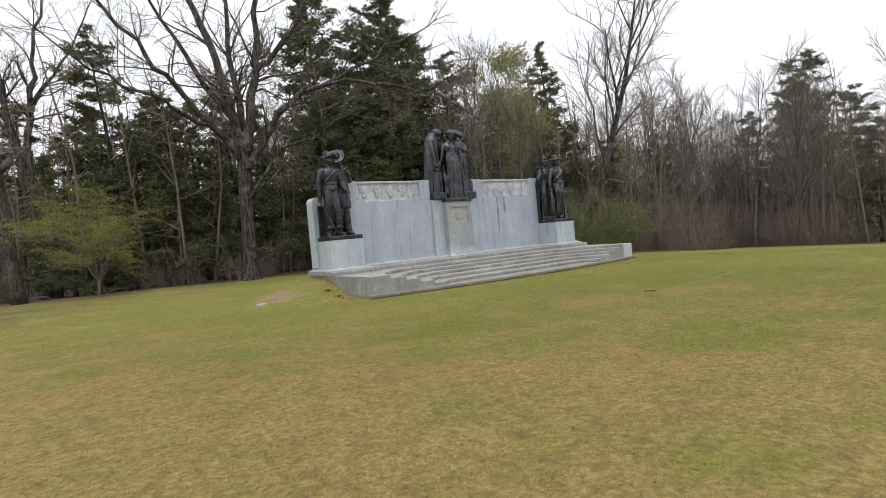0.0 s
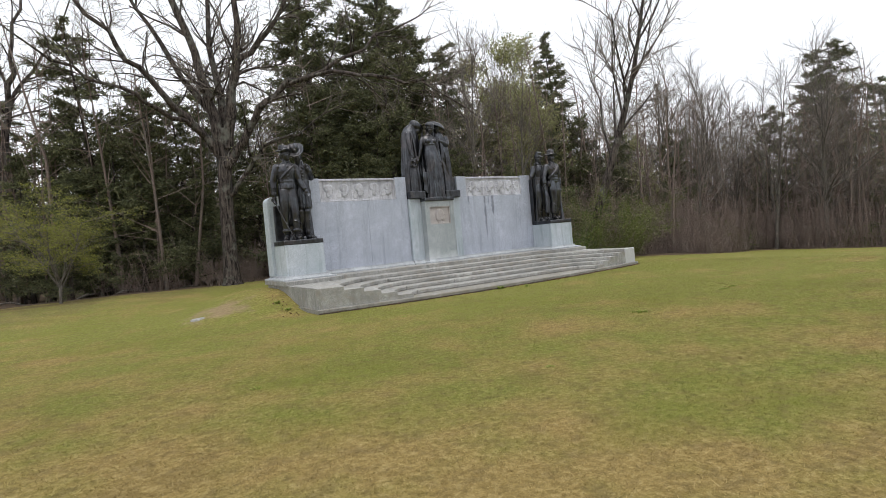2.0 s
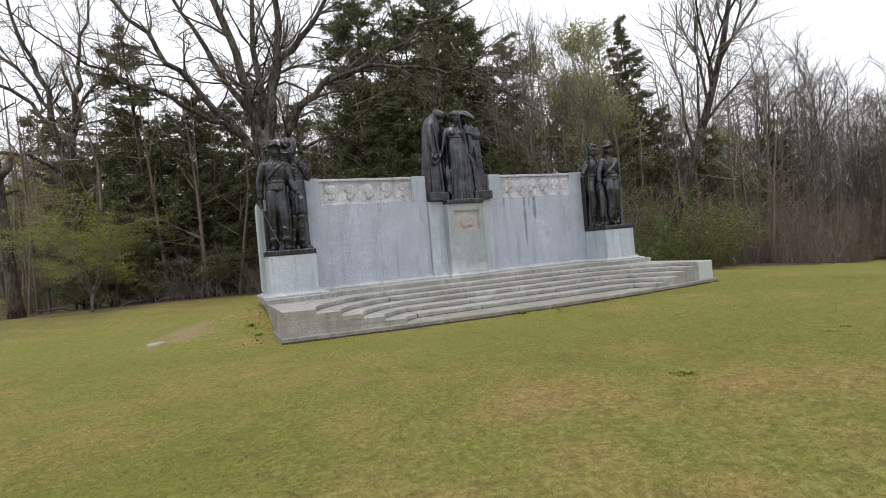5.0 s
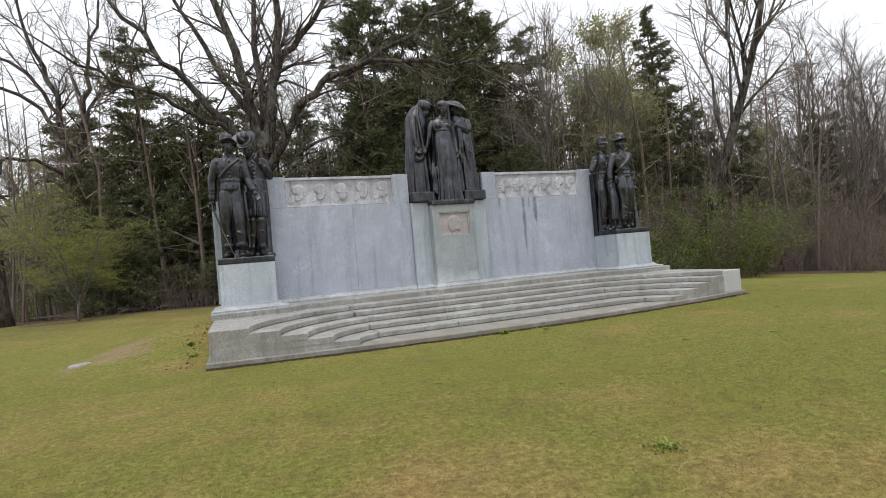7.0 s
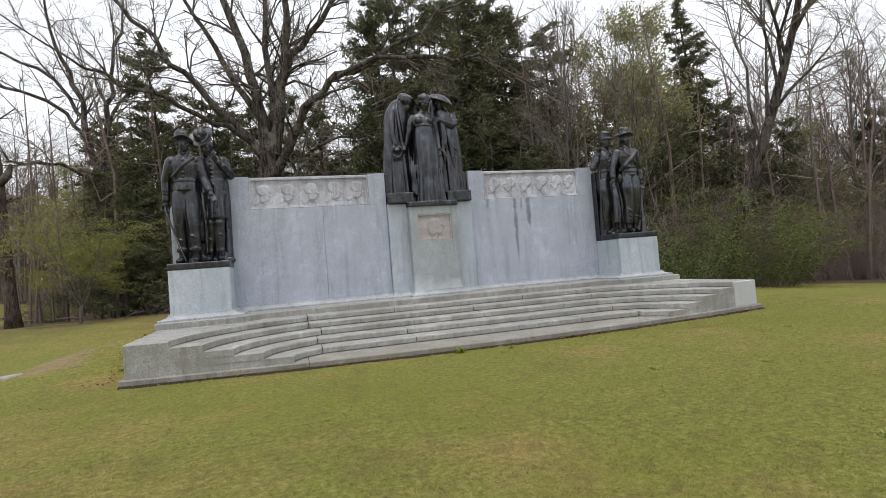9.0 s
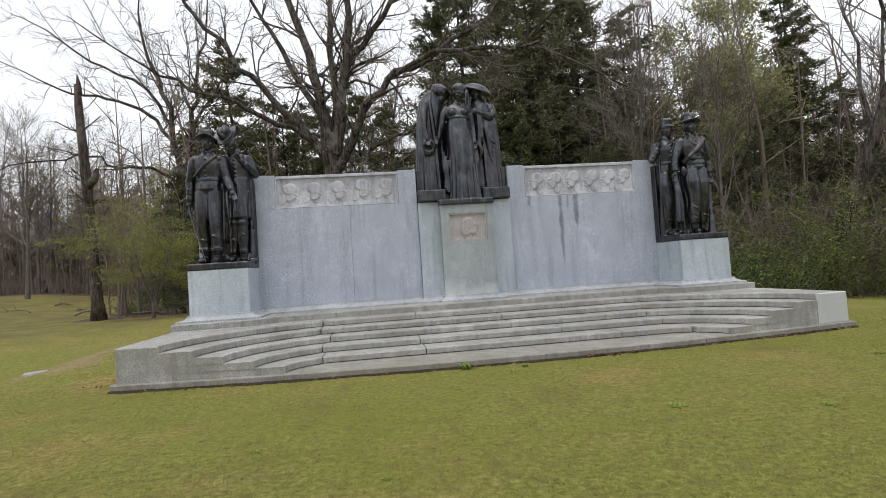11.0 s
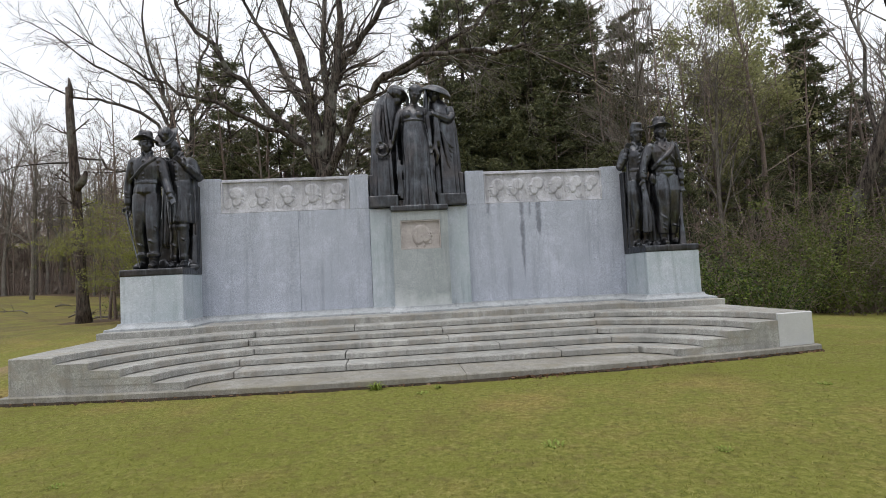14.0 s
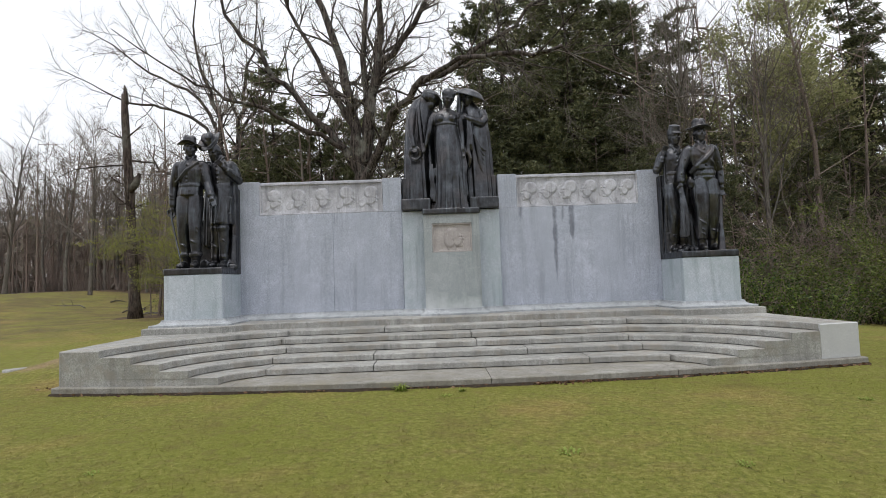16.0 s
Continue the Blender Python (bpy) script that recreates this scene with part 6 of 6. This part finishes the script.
def weed(seed, n, tall, flat):
    r = random.Random(seed)
    acc = Acc()
    for _ in range(n):
        a = r.uniform(0, 6.28)
        l = tall * r.uniform(0.5, 1.2)
        d = np.array([math.cos(a), math.sin(a), 0])
        s = np.array([-math.sin(a), math.cos(a), 0]) * 0.009
        o = d * r.uniform(0, flat * 0.4) + np.array([r.gauss(0, flat * 0.3), r.gauss(0, flat * 0.3), -0.01])
        m1, tip = o + d * l * 0.35 + np.array([0, 0, l * 0.55]), o + d * l * 0.9 + np.array([0, 0, l * r.uniform(0.3, 0.9)])
        acc.add([o - s, o + s, m1 + s, m1 - s, tip], [(0, 1, 2, 3), (3, 2, 4)])
    return acc


tufts = [whole("grass_tuft", weed(61 + i, n, t, f), M_WEED, stand(x, y, 0), "dark green tuft of coarse grass in the lawn", "grass tuft", "grass tufts") for i, (n, t, f, x, y) in enumerate([(60, 0.07, 0.20, 9.8, 7.0), (50, 0.14, 0.09, 11.3, 12.72), (40, 0.045, 0.13, 12.8, 7.3)])]
for x, y, k, turn, s in [(13.2, 7.4, 0, 40, 0.7), (12.9, 10.0, 2, 10, 1.0), (3.6, 7.4, 2, 90, 0.7), (5.1, 7.7, 2, 130, 0.6), (6.4, 5.6, 2, 200, 0.6), (12.1, 12.55, 1, 30, 0.5), (15.0, 8.6, 2, 75, 0.8), (14.1, 9.6, 2, 15, 0.7), (9.1, 9.9, 2, 60, 0.6), (7.3, 10.8, 2, 20, 0.7), (16.4, 11.4, 2, 50, 0.8), (10.2, 9.0, 2, 160, 0.5), (11.9, 12.3, 2, 0, 0.8), (6.0, 14.6, 1, 70, 0.7), (5.9, 15.2, 1, 20, 0.8)]:
    copy_thing(tufts[k], stand(x, y, turn)).matrix_world = stand(x, y, turn, s)

# bare dark earth where the turf stops short of the footing
acc, rows = Acc(), []
r7 = random.Random(77)
for u in np.linspace(-5.86, 5.86, 180):
    v = float(front(u)) - 0.085
    w = 0.05 + 0.03 * math.sin(u * 3.1) + 0.02 * math.sin(u * 11) + r7.uniform(0, 0.03)
    line = []
    for f, dz in ((1.0, -0.01), (0.75, 0.014), (0.4, 0.020), (0.0, 0.024)):
        q = MON @ Vector((u, v - w * f, 0))
        line.append((q.x, q.y, gz(q.x, q.y) + dz + r7.uniform(0, 0.006)))
    rows.append(line)
acc.add(rows, [(i * 4 + j, i * 4 + 4 + j, i * 4 + 5 + j, i * 4 + 1 + j) for i in range(179) for j in range(3)])
whole("earth_edge", acc, M_EARTH, Matrix(), "strip of bare dark earth along the foot of the steps", "earth", kind="stuff")

# dead leaves blown against the footing and the bank
r6 = random.Random(66)
acc = Acc()
cs = []
for _ in range(420):
    u = r6.choice([r6.gauss(1.3, 0.35), r6.uniform(-5.8, 5.8), r6.uniform(2.0, 5.8)])
    v = float(front(u)) - 0.11 - abs(r6.gauss(0, 0.05))
    q = MON @ Vector((u, v, 0))
    cs.append(np.array([q.x, q.y, gz(q.x, q.y) + r6.uniform(0.005, 0.03)]))
for _ in range(70):
    x, y = r6.gauss(6.0, 0.14), r6.uniform(13.6, 16.4)
    cs.append(np.array([x, y, gz(x, y) + 0.02]))
quads(acc, cs, 0.026, r6, 0.6, 0.6)
whole("dead_leaves", acc, M_DEADLEAF, Matrix(), "brown dead leaves blown against the steps", "leaves", kind="stuff")

# fallen limbs and sticks on the west lawn and along the wood's edge
def stick(seed, length):
    r = random.Random(seed)
    wood = Acc()
    pts, d = wander((0, 0, 0.04), (1, 0.1, 0.05), length, 5, 0.12, -0.005, r)
    tube(wood, pts, np.linspace(0.045, 0.012, 6), 5)
    for _ in range(6):
        i = r.randint(1, 4)
        t2, _ = wander(pts[i], side(d, r, 0.8), length * r.uniform(0.2, 0.4), 3, 0.2, 0.0, r)
        t2[:, 2] = np.abs(t2[:, 2]) + 0.01
        tube(wood, t2, [0.018, 0.012, 0.008, 0.004], 4)
    return wood


sticks = [whole("fallen_branch", stick(71 + i, l), M_BARK, stand(x, y, t), "fallen dead branch lying on the grass", "branch", "fallen branches") for i, (l, x, y, t) in enumerate([(2.2, -7.0, 37.0, 30), (1.4, -9.0, 41.0, 100)])]
for x, y, k, turn, s in [(-5.4, 36.2, 1, 60, 1.1), (-10.5, 39, 0, 150, 1.0), (-8.0, 43.5, 0, 20, 1.2), (-12.0, 44, 1, 80, 1.3), (2.4, 33.0, 0, 5, 1.0), (-1.4, 35.0, 0, 170, 1.3), (5.4, 33.4, 1, 20, 1.2), (0.8, 33.6, 0, 12, 1.1)]:
    copy_thing(sticks[k], stand(x, y, turn)).matrix_world = stand(x, y, turn, s)

# repaired end of the east cheek, in paler cement
acc = Acc()
rows = []
for u in np.linspace(5.16, 5.805, 7):
    v = float(front(u)) - 0.004
    rows.append([(u, v, 0.104), (u, v, 0.592), (u, v + 0.03, 0.604), (u, v + 0.02, 0.104)])
fs = [(i * 4 + j, i * 4 + 4 + j, i * 4 + 4 + (j + 1) % 4, i * 4 + (j + 1) % 4) for i in range(6) for j in range(4)]
acc.add(rows, fs + [(0, 1, 2, 3), (27, 26, 25, 24)])
part("cement_patch", acc, M_PATCH, stairs, "pale cement repair on the end of the steps")
